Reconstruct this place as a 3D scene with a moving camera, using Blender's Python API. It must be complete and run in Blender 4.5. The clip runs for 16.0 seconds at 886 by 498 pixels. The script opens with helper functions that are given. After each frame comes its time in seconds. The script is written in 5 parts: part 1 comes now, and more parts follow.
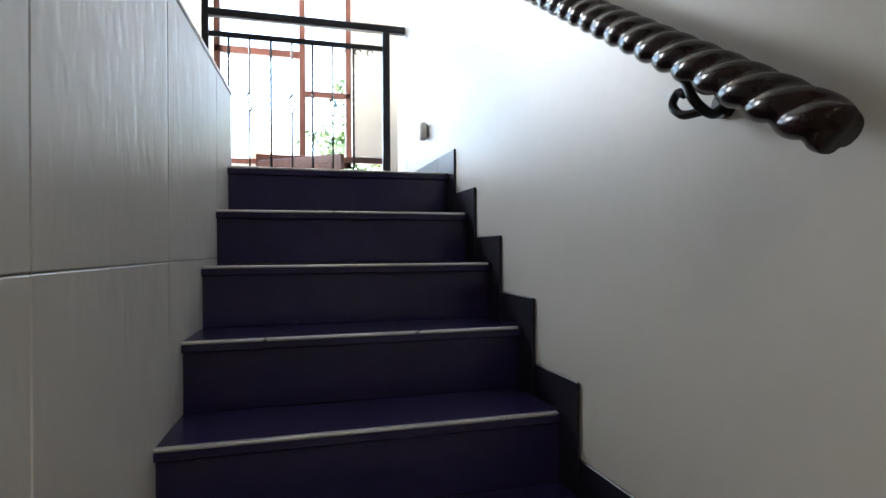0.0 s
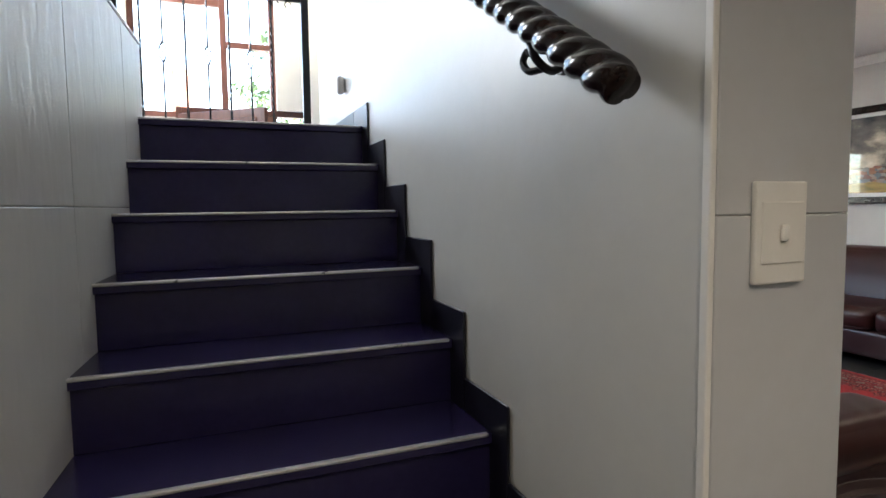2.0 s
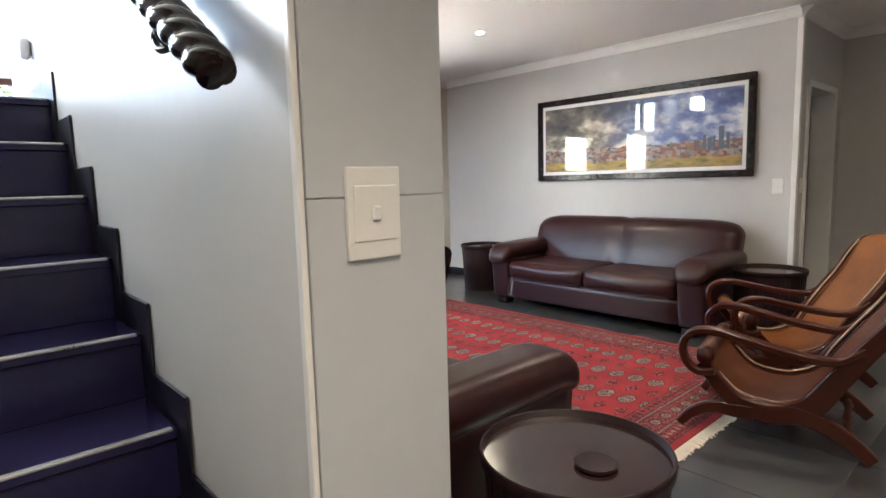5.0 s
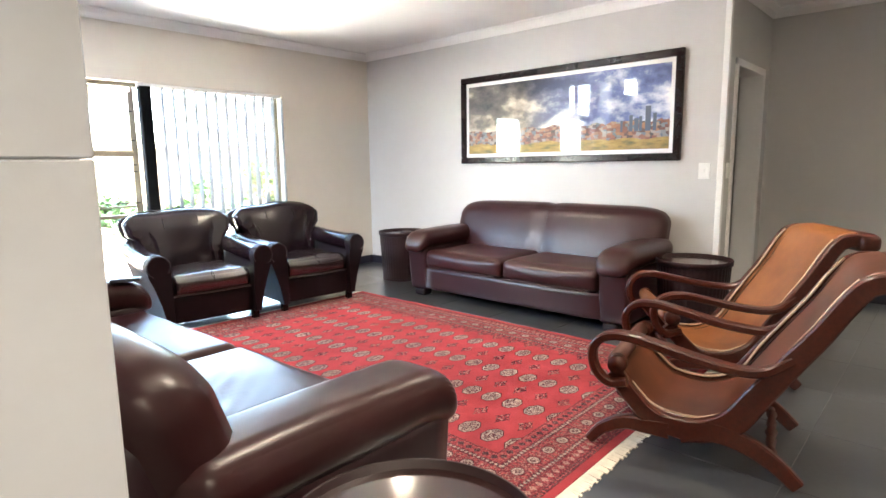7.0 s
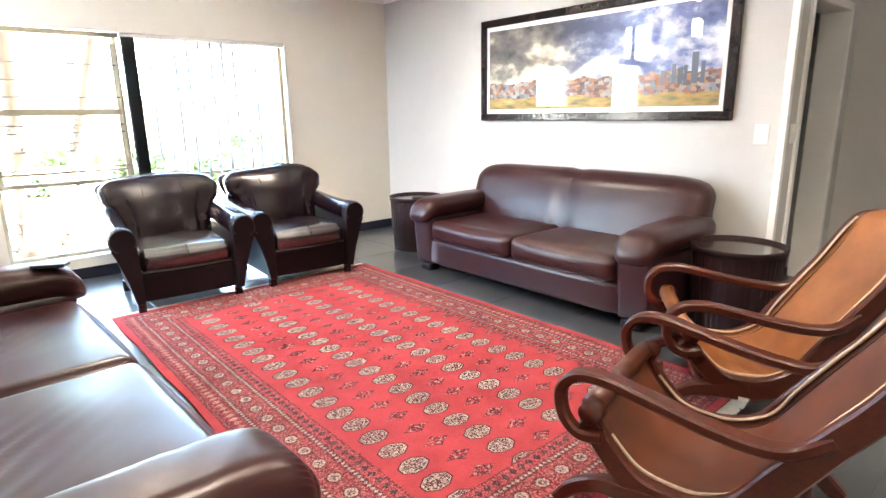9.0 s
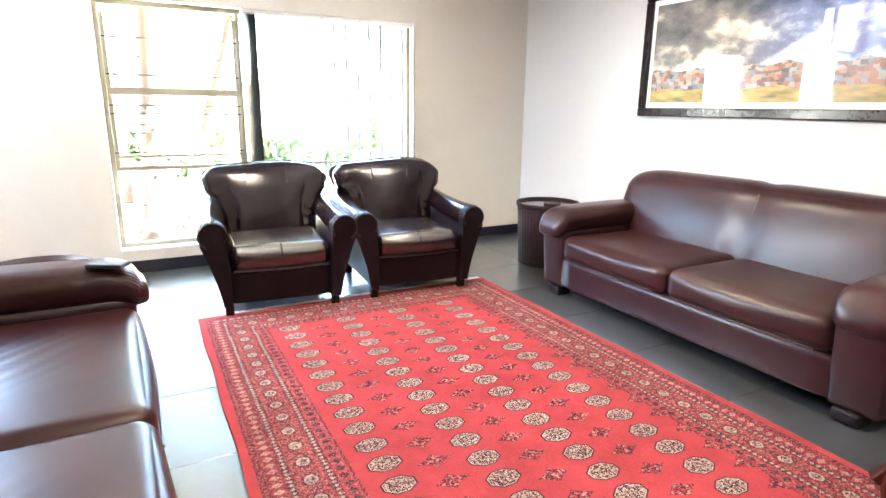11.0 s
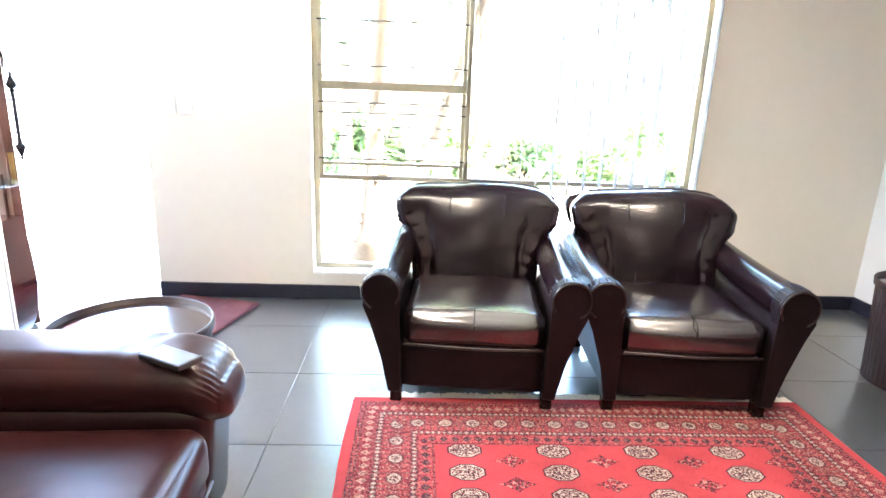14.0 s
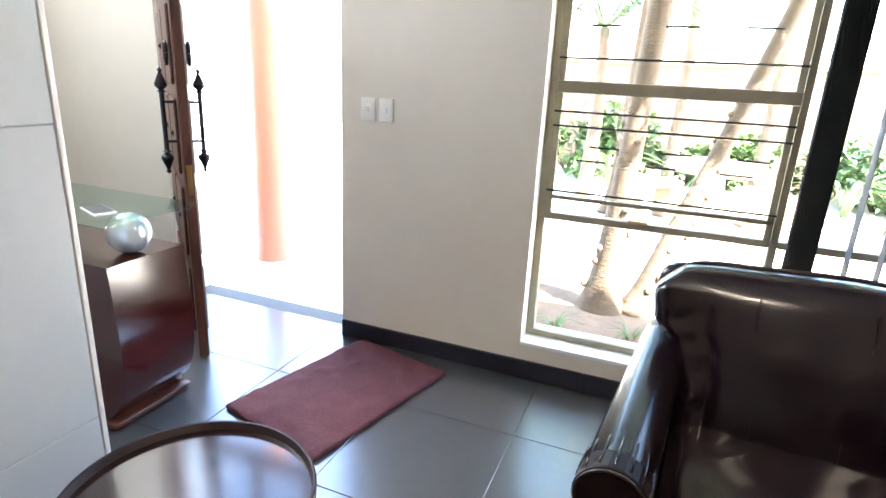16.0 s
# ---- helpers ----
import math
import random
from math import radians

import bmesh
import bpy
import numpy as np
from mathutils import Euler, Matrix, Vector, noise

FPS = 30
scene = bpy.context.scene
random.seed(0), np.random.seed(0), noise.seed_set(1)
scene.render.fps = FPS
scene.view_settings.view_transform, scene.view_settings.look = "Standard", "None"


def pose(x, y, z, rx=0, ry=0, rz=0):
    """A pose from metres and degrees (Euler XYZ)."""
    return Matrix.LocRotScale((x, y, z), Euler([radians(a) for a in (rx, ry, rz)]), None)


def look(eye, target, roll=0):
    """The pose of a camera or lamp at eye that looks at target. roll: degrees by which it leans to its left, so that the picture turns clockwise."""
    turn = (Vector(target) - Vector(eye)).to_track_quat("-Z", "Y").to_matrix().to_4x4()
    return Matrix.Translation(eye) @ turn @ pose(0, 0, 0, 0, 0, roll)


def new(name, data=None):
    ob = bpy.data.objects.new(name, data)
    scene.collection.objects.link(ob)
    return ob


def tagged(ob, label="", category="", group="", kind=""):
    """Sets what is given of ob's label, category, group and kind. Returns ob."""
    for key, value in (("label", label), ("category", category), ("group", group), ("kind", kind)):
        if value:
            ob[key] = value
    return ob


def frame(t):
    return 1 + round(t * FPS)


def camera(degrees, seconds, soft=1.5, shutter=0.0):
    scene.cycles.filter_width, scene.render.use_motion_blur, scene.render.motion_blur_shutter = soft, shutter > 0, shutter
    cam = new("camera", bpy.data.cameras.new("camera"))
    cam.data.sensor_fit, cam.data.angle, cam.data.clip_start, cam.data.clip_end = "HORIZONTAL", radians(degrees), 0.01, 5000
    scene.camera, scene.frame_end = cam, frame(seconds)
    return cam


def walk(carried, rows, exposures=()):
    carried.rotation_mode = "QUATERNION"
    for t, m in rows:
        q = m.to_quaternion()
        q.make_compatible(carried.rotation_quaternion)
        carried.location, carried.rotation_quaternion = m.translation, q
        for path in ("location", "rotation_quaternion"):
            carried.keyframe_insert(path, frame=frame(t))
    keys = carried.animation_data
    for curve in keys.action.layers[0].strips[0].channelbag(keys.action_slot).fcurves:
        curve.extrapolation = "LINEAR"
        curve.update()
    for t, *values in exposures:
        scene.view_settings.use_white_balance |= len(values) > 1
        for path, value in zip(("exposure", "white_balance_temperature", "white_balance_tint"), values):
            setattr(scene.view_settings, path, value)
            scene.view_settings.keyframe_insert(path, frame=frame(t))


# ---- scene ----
cam = camera(76.0, 16.0)
PATH = [
    (0, (-0.118, -0.003, 1.275), (0.434, 1.919, 1.274), -0.3),
    (0.5, (-0.109, -0.045, 1.251), (0.484, 1.865, 1.212), -0.4),
    (1, (-0.093, -0.090, 1.233), (0.546, 1.803, 1.145), -0.5),
    (1.5, (-0.081, -0.140, 1.226), (0.615, 1.731, 1.100), -0.6),
    (2, (-0.044, -0.195, 1.234), (0.698, 1.656, 1.085), -0.7),
    (2.5, (-0.008, -0.236, 1.250), (0.814, 1.578, 1.080), -0.9),
    (3, (0.021, -0.278, 1.261), (0.947, 1.485, 1.082), -1.1),
    (3.5, (0.047, -0.316, 1.267), (1.095, 1.377, 1.080), -1.3),
    (4, (0.077, -0.333, 1.263), (1.236, 1.286, 1.067), -1.4),
    (4.5, (0.111, -0.355, 1.247), (1.364, 1.189, 1.034), -1.5),
    (5, (0.199, -0.378, 1.238), (1.535, 1.091, 1.002), -1.5),
    (7.5, (0.895, -0.219, 1.201), (2.369, 1.094, 0.879), -0.5),
    (8, (1.057, -0.201, 1.243), (2.510, 1.118, 0.859), -0.6),
    (10.5, (1.962, 0.188, 1.305), (2.925, 1.868, 0.806), 0.4),
    (11, (1.971, 0.432, 1.254), (2.886, 2.144, 0.770), 0.8),
    (11.5, (2.025, 0.632, 1.230), (2.871, 2.379, 0.748), 1.2),
    (12, (2.113, 0.831, 1.235), (2.847, 2.629, 0.758), 1.4),
    (12.5, (2.205, 1.016, 1.248), (2.778, 2.870, 0.762), 1.6),
    (13, (2.261, 1.239, 1.252), (2.699, 3.129, 0.765), 1.9),
    (13.5, (2.356, 1.453, 1.270), (2.635, 3.371, 0.776), 2.1),
    (14, (2.435, 1.676, 1.280), (2.531, 3.608, 0.769), 2.2),
    (14.5, (2.453, 1.947, 1.277), (2.381, 3.879, 0.766), 2.3),
    (15, (2.428, 2.213, 1.293), (2.182, 4.126, 0.766), 2.5),
    (15.5, (2.383, 2.482, 1.339), (1.891, 4.338, 0.782), 2.7),
    (16, (2.305, 2.785, 1.374), (1.613, 4.564, 0.779), 2.8),
]
EXPOSURES = [(0, 4.3, 6520), (3, 4.58, 6500), (5, 5.22, 6480), (8, 6.3, 6500), (10.5, 6.45, 6480), (12.5, 6.45, 6480), (14.5, 6.35, 6380), (16, 4.98, 6560)]
walk(cam, [(t, look(eye, target, roll)) for t, eye, target, roll in PATH], EXPOSURES)

# ---- light ----
world = bpy.data.worlds.new("world")
scene.world = world
world.use_nodes = True
wn = world.node_tree.nodes
sky = wn.new("ShaderNodeTexSky")
sky.sky_type, sky.sun_disc = "NISHITA", False
sky.sun_elevation, sky.sun_rotation = radians(54.1), radians(106.7)
wn["Background"].inputs["Strength"].default_value = 0.15
world.node_tree.links.new(sky.outputs[0], wn["Background"].inputs["Color"])
sun = new("sun", bpy.data.lights.new("sun", "SUN"))
sun.data.energy, sun.data.angle, sun.data.color = 4.5, radians(0.6), (1.0, 0.96, 0.92)
sun.matrix_world = look((5, -1.5, 7.2), (0, 0, 0))


def spot(name, x, y, z, power, colour=(1.0, 0.86, 0.68)):
    lamp = new(name, bpy.data.lights.new(name, "SPOT"))
    lamp.data.energy, lamp.data.color = power, colour
    lamp.data.spot_size, lamp.data.spot_blend, lamp.data.shadow_soft_size = radians(120), 0.6, 0.035
    lamp.location = (x, y, z)
    return lamp


def window_light(name, m, w, h, power, colour=(0.93, 0.97, 1.0)):
    """An area lamp in a window opening, standing in for the sky's light."""
    lamp = new(name, bpy.data.lights.new(name, "AREA"))
    lamp.data.shape, lamp.data.size, lamp.data.size_y = "RECTANGLE", w, h
    lamp.data.energy, lamp.data.color = power, colour
    lamp.matrix_world = m
    return lamp


# Added lamp at an unseen landing opening; brightens the stairwell wall.
window_light("landing_window_light", look((-1.37, 4.5, 3.15), (0.6, 3.6, 2.6)), 0.9, 1.2, 6)

# ---- materials ----
class X:
    """Shader arithmetic on sockets."""
    def __init__(self, tree, s):
        self.t, self.s = tree, s

    def op(self, kind, *others):
        n = self.t.nodes.new("ShaderNodeMath")
        n.operation = kind
        for i, o in enumerate((self, *others)):
            if isinstance(o, X):
                self.t.links.new(o.s, n.inputs[i])
            else:
                n.inputs[i].default_value = o
        return X(self.t, n.outputs[0])

    def __add__(self, o): return self.op("ADD", o)
    def __sub__(self, o): return self.op("SUBTRACT", o)
    def __mul__(self, o): return self.op("MULTIPLY", o)
    def __truediv__(self, o): return self.op("DIVIDE", o)
    def lt(self, o): return self.op("LESS_THAN", o)
    def gt(self, o): return self.op("GREATER_THAN", o)
    def frac(self): return self.op("FRACT")
    def least(self, o): return self.op("MINIMUM", o)
    def most(self, o): return self.op("MAXIMUM", o)
    def size(self): return self.op("ABSOLUTE")


def new_material(name):
    m = bpy.data.materials.new(name)
    m.use_nodes = True
    return m, m.node_tree, m.node_tree.nodes["Principled BSDF"]


def coords(tree, kind="Object"):
    return tree.nodes.new("ShaderNodeTexCoord").outputs[kind]


def noise_node(tree, vec, scale, detail=4.0, rough=0.55, stretch=None):
    if stretch:
        mp = tree.nodes.new("ShaderNodeMapping")
        mp.inputs["Scale"].default_value = stretch
        tree.links.new(vec, mp.inputs["Vector"])
        vec = mp.outputs[0]
    n = tree.nodes.new("ShaderNodeTexNoise")
    n.inputs["Scale"].default_value, n.inputs["Detail"].default_value, n.inputs["Roughness"].default_value = scale, detail, rough
    tree.links.new(vec, n.inputs["Vector"])
    return n.outputs["Fac"]


def ramp(tree, fac, stops):
    r = tree.nodes.new("ShaderNodeValToRGB")
    while len(r.color_ramp.elements) < len(stops):
        r.color_ramp.elements.new(0.5)
    for e, (p, c) in zip(r.color_ramp.elements, stops):
        e.position, e.color = p, (*c, 1)
    tree.links.new(fac, r.inputs[0])
    return r.outputs[0]


def blend(tree, fac, a, b, mode="MIX"):
    n = tree.nodes.new("ShaderNodeMix")
    n.data_type, n.blend_type = "RGBA", mode
    for sock, v in ((n.inputs[0], fac), (n.inputs[6], a), (n.inputs[7], b)):
        if isinstance(v, X):
            tree.links.new(v.s, sock)
        elif hasattr(v, "is_output"):
            tree.links.new(v, sock)
        elif isinstance(v, (int, float)):
            sock.default_value = v
        else:
            sock.default_value = (*v, 1)
    return n.outputs[2]


def mat(name, colour, rough=0.5, metal=0.0, vary=0.18, scale=6.0, bump=0.0, bump_scale=60.0, coat=0.0, stretch=None, rough_vary=0.08, second=None, piece=0.0, spec=0.5, ior=1.5):
    """A surface with stains at one scale and grain at another."""
    m, t, b = new_material(name)
    vec = coords(t)
    big = noise_node(t, vec, scale, 5.0, 0.6, stretch)
    fine = noise_node(t, vec, scale * 9, 3.0, 0.6, stretch)
    lo = tuple(c * (1 - vary) for c in colour)
    hi = tuple(min(1, c * (1 + vary)) for c in (second or colour))
    col = ramp(t, big, [(0.3, lo), (0.7, hi)])
    col = blend(t, 0.35, col, ramp(t, fine, [(0.3, lo), (0.7, hi)]))
    if piece:
        rnd = X(t, t.nodes.new("ShaderNodeObjectInfo").outputs["Random"])
        col = blend(t, rnd * piece, col, tuple(c * 0.55 for c in colour))
    t.links.new(col, b.inputs["Base Color"])
    r = X(t, big) * (2 * rough_vary) + (rough - rough_vary)
    t.links.new(r.s, b.inputs["Roughness"])
    b.inputs["Metallic"].default_value = metal
    b.inputs["Coat Weight"].default_value = coat
    b.inputs["Coat Roughness"].default_value = max(0.1, rough * 0.8)
    b.inputs["Specular IOR Level"].default_value = spec
    b.inputs["IOR"].default_value = b.inputs["Coat IOR"].default_value = ior
    if bump:
        bn = t.nodes.new("ShaderNodeBump")
        bn.inputs["Strength"].default_value, bn.inputs["Distance"].default_value = bump, 0.01
        t.links.new(noise_node(t, vec, bump_scale, 4.0, 0.6, stretch), bn.inputs["Height"])
        t.links.new(bn.outputs[0], b.inputs["Normal"])
    return m


def leather(name, colour, second, rough, crease=0.25, coat=0.45):
    m, t, b = new_material(name)
    vec = coords(t)
    big = noise_node(t, vec, 3.5, 4.0, 0.6)
    col = ramp(t, big, [(0.32, colour), (0.68, second)])
    t.links.new(col, b.inputs["Base Color"])
    t.links.new((X(t, noise_node(t, vec, 5, 2)) * 0.06 + (rough - 0.03)).s, b.inputs["Roughness"])
    b.inputs["Coat Weight"].default_value, b.inputs["Coat Roughness"].default_value = coat, rough * 0.85
    h = X(t, noise_node(t, vec, 150, 2, 0.5)) * 0.05 + X(t, noise_node(t, vec, 7, 1.5, 0.4)) * 0.4
    bn = t.nodes.new("ShaderNodeBump")
    bn.inputs["Strength"].default_value, bn.inputs["Distance"].default_value = crease, 0.012
    t.links.new(h.s, bn.inputs["Height"])
    t.links.new(bn.outputs[0], b.inputs["Normal"])
    return m


def wood(name, dark, light, rough=0.25, stretch=(1, 14, 14), coat=0.3):
    return mat(name, dark, rough, 0, 0.1, 5.0, 0.06, 30, coat, stretch, 0.06, light)


PAINT = mat("wall_paint", (0.53, 0.515, 0.497), 0.55, vary=0.03, scale=1.6, bump=0.12, bump_scale=90)
PAINT_WARM = mat("warm_wall_paint", (0.68, 0.635, 0.555), 0.55, vary=0.03, scale=1.6, bump=0.12, bump_scale=90)
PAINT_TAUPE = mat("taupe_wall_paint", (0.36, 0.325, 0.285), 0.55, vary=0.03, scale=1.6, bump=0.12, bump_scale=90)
PAINT_STAIR = mat("satin_stair_paint", (0.60, 0.592, 0.56), 0.37, vary=0.04, scale=2.0, bump=0.06, bump_scale=40)
CEILING = mat("ceiling_paint", (0.82, 0.81, 0.79), 0.6, vary=0.02, scale=1.2, bump=0.05)
TRIM = mat("white_gloss_trim", (0.80, 0.79, 0.77), 0.36, vary=0.03, scale=5)
WALL_TILE = mat("relief_wall_tile", (0.64, 0.625, 0.605), 0.36, vary=0.025, scale=2.5, spec=0.85, bump=0.42, bump_scale=7, stretch=(1.9, 1.9, 0.6), piece=0.08)
_t = WALL_TILE.node_tree
_mp = _t.nodes.new("ShaderNodeMapping")
_mp.inputs["Rotation"].default_value, _mp.inputs["Scale"].default_value = (radians(36), 0, 0), (1, 1.7, 0.6)
_t.links.new(coords(_t), _mp.inputs["Vector"])
_bn = [n for n in _t.nodes if n.type == "BUMP"][0]
_bn.inputs["Strength"].default_value, _bn.inputs["Distance"].default_value = 0.26, 0.006
_ridge = X(_t, noise_node(_t, _mp.outputs[0], 4.5, 3.0, 0.5)) * 24.0
_ridge = _ridge.op("SINE") * 0.35 + X(_t, noise_node(_t, coords(_t), 5.0, 3.0)) * 0.9
_t.links.new(_ridge.s, _bn.inputs["Height"])
PLAIN_TILE = mat("smooth_wall_tile", (0.56, 0.575, 0.605), 0.22, vary=0.04, scale=2.5, bump=0.05, bump_scale=20, piece=0.06)
GROUT = mat("tile_grout", (0.36, 0.35, 0.335), 0.8, vary=0.1, scale=20)
SLATE = mat("dark_floor_tile", (0.048, 0.053, 0.060), 0.29, vary=0.25, scale=3.0, spec=0.5, coat=0.8, ior=1.8, bump=0.012, bump_scale=14, piece=0.25, rough_vary=0.02)
DARK_GROUT = mat("dark_grout", (0.09, 0.09, 0.088), 0.85, vary=0.15, scale=30)
STEP = mat("black_painted_step", (0.024, 0.020, 0.073), 0.21, spec=0.42, vary=0.15, scale=5.0, bump=0.02, bump_scale=30, rough_vary=0.03)
NOSING = mat("worn_metal_nosing", (0.62, 0.61, 0.60), 0.30, 0.7, vary=0.08, scale=18, bump=0.06)
SKIRT = mat("black_skirting", (0.012, 0.012, 0.022), 0.36, vary=0.3, scale=8)
IRON = mat("black_iron", (0.012, 0.012, 0.015), 0.35, 0.4, vary=0.3, scale=14, bump=0.08)
VARNISH = mat("dark_varnished_wood", (0.007, 0.004, 0.005), 0.185, vary=0.35, scale=9, coat=0.0, spec=0.3, second=(0.018, 0.008, 0.007))
MAHOGANY = wood("mahogany", (0.030, 0.0048, 0.0022), (0.070, 0.0120, 0.0048), 0.33, coat=0.0)
MAHOGANY.node_tree.nodes["Principled BSDF"].inputs["Specular IOR Level"].default_value = 0.36
DOORWOOD = wood("carved_door_wood", (0.05, 0.016, 0.010), (0.11, 0.038, 0.022), 0.4, (14, 14, 1), 0.1)
REDWOOD = wood("reddish_window_wood", (0.12, 0.042, 0.028), (0.20, 0.075, 0.05), 0.4, (14, 14, 1), 0.1)
CONSOLE = wood("polished_console_wood", (0.030, 0.005, 0.005), (0.055, 0.009, 0.007), 0.14, (4, 1, 4), 0.6)
DRUM = mat("dark_brown_lacquer", (0.016, 0.0050, 0.0065), 0.5, spec=0.25, vary=0.25, scale=7, coat=0.15)
DRUM_TOP = mat("brown_tray_top", (0.024, 0.010, 0.010), 0.14, vary=0.2, scale=6, coat=0.6)
SOFA = leather("brown_sofa_leather", (0.025, 0.0070, 0.0080), (0.036, 0.0100, 0.0105), 0.33, 0.02, 0.1)
SOFA.node_tree.nodes["Principled BSDF"].inputs["Specular IOR Level"].default_value = 0.33
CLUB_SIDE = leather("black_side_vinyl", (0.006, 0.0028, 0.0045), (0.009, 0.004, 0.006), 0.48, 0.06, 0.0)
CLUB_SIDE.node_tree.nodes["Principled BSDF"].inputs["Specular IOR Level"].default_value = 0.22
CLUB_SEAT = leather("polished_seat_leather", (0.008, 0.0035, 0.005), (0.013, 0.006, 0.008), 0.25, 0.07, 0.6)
SOFA_SIDE = leather("sofa_side_vinyl", (0.024, 0.0072, 0.010), (0.031, 0.0098, 0.0125), 0.34, 0.06, 0.1)
CLUB = leather("black_brown_leather", (0.005, 0.002, 0.0035), (0.008, 0.0035, 0.0055), 0.21, 0.08, 0.0)
CLUB.node_tree.nodes["Principled BSDF"].inputs["Specular IOR Level"].default_value = 0.30
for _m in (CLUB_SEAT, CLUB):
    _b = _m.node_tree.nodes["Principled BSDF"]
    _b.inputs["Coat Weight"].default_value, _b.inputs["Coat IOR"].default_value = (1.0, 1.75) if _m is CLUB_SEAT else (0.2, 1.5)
PIPING = leather("black_piping", (0.007, 0.004, 0.004), (0.012, 0.007, 0.006), 0.3, 0.1)
TAN = leather("tan_saddle_leather", (0.15, 0.046, 0.012), (0.28, 0.098, 0.027), 0.42, 0.12, 0.05)
CHESTNUT = leather("chestnut_saddle_leather", (0.046, 0.012, 0.006), (0.115, 0.032, 0.015), 0.36, 0.10, 0.05)
STITCH = mat("pale_stitch_edge", (0.52, 0.38, 0.27), 0.5, vary=0.3, scale=40)
PLASTIC = mat("white_plastic", (0.78, 0.77, 0.74), 0.37, vary=0.03, scale=10)
STEEL = mat("brushed_steel", (0.55, 0.55, 0.56), 0.28, 0.9, vary=0.1, scale=30)
BRASS = mat("brass", (0.6, 0.42, 0.16), 0.3, 0.9, vary=0.15, scale=30)
SILVER = mat("silver_ball", (0.62, 0.62, 0.64), 0.25, 0.6, vary=0.1, scale=12, bump=0.1)
ALU = mat("bronze_aluminium", (0.36, 0.32, 0.23), 0.4, 0.2, vary=0.12, scale=12)
DARKBAR = mat("dark_window_bar", (0.016, 0.017, 0.018), 0.4, 0.2, vary=0.2, scale=12)
MAT_PILE = mat("plush_maroon_pile", (0.12, 0.040, 0.046), 0.9, vary=0.35, scale=9, bump=0.8, bump_scale=180, spec=0.2)
RED_PILE = mat("red_wool", (0.45, 0.02, 0.03), 0.9, vary=0.2, scale=14, bump=0.6, bump_scale=200, spec=0.2)
FRINGE = mat("cream_fringe", (0.66, 0.60, 0.50), 0.9, vary=0.15, scale=30)
PHONE = mat("phone_glass", (0.05, 0.05, 0.055), 0.35, vary=0.1, scale=10)
PHONE_GREY = mat("phone_case", (0.10, 0.105, 0.115), 0.45, 0.0, vary=0.1, scale=20)
PAVING = mat("pale_paving", (0.62, 0.58, 0.50), 0.85, vary=0.12, scale=1.4, bump=0.2, bump_scale=30, second=(0.70, 0.66, 0.58))
PORCH = mat("porch_slate", (0.68, 0.66, 0.63), 0.5, vary=0.25, scale=3)
SOIL = mat("bed_soil", (0.16, 0.11, 0.075), 0.95, vary=0.4, scale=9, bump=0.9, bump_scale=30)
PEACH = mat("peach_plaster", (0.28, 0.115, 0.07), 0.8, vary=0.08, scale=3, bump=0.2)
BARK = mat("grey_bark", (0.085, 0.058, 0.036), 0.9, vary=0.35, scale=8, bump=0.8, bump_scale=25, stretch=(1, 1, 3))
BARK_DARK = mat("dark_bark", (0.12, 0.085, 0.06), 0.9, vary=0.4, scale=8, bump=0.8, bump_scale=25)
LEAF = mat("garden_leaf", (0.06, 0.11, 0.04), 0.5, vary=0.5, scale=4, second=(0.10, 0.165, 0.06))
LEAF_LIGHT = mat("light_leaf", (0.085, 0.14, 0.042), 0.5, vary=0.4, scale=4)
STONE = mat("garden_stone", (0.34, 0.25, 0.17), 0.85, vary=0.2, scale=6, bump=0.5, bump_scale=30)
BRICKY = mat("garden_wall_render", (0.22, 0.16, 0.11), 0.9, vary=0.3, scale=2.5, bump=0.6, bump_scale=12)
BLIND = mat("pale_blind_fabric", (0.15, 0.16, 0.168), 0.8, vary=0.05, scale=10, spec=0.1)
# Same fabric near black: the shade within the slat stack is put into its colour.
STACK = mat("blind_fabric_painted_shade", (0.022, 0.023, 0.025), 0.95, vary=0.1, scale=10, spec=0.02)
_t = BLIND.node_tree
_tr, _mx = _t.nodes.new("ShaderNodeBsdfTranslucent"), _t.nodes.new("ShaderNodeMixShader")
_tr.inputs[0].default_value, _mx.inputs[0].default_value = (0.3, 0.31, 0.32, 1), 0.12
_t.links.new(_t.nodes["Principled BSDF"].outputs[0], _mx.inputs[1])
_t.links.new(_tr.outputs[0], _mx.inputs[2])
_t.links.new(_mx.outputs[0], _t.nodes["Material Output"].inputs[0])
ROOF = mat("brown_roof_tile", (0.12, 0.085, 0.075), 0.8, vary=0.2, scale=6)


def glass(name, tint=(1, 1, 1)):
    m, t, b = new_material(name)
    tr = t.nodes.new("ShaderNodeBsdfTransparent")
    tr.inputs[0].default_value = (*tint, 1)
    gl = t.nodes.new("ShaderNodeBsdfGlossy")
    gl.inputs["Roughness"].default_value = 0.02
    lw = t.nodes.new("ShaderNodeLayerWeight")
    lw.inputs[0].default_value = 0.5
    fac = X(t, lw.outputs["Facing"]).op("POWER", 4.0) * 0.6 + 0.035
    mx = t.nodes.new("ShaderNodeMixShader")
    t.links.new(fac.s, mx.inputs[0])
    t.links.new(tr.outputs[0], mx.inputs[1])
    t.links.new(gl.outputs[0], mx.inputs[2])
    t.links.new(mx.outputs[0], t.nodes["Material Output"].inputs[0])
    return m


GLASS = glass("window_glass", (0.96, 0.97, 0.96))
TABLE_GLASS = glass("greenish_table_glass", (0.80, 0.90, 0.86))


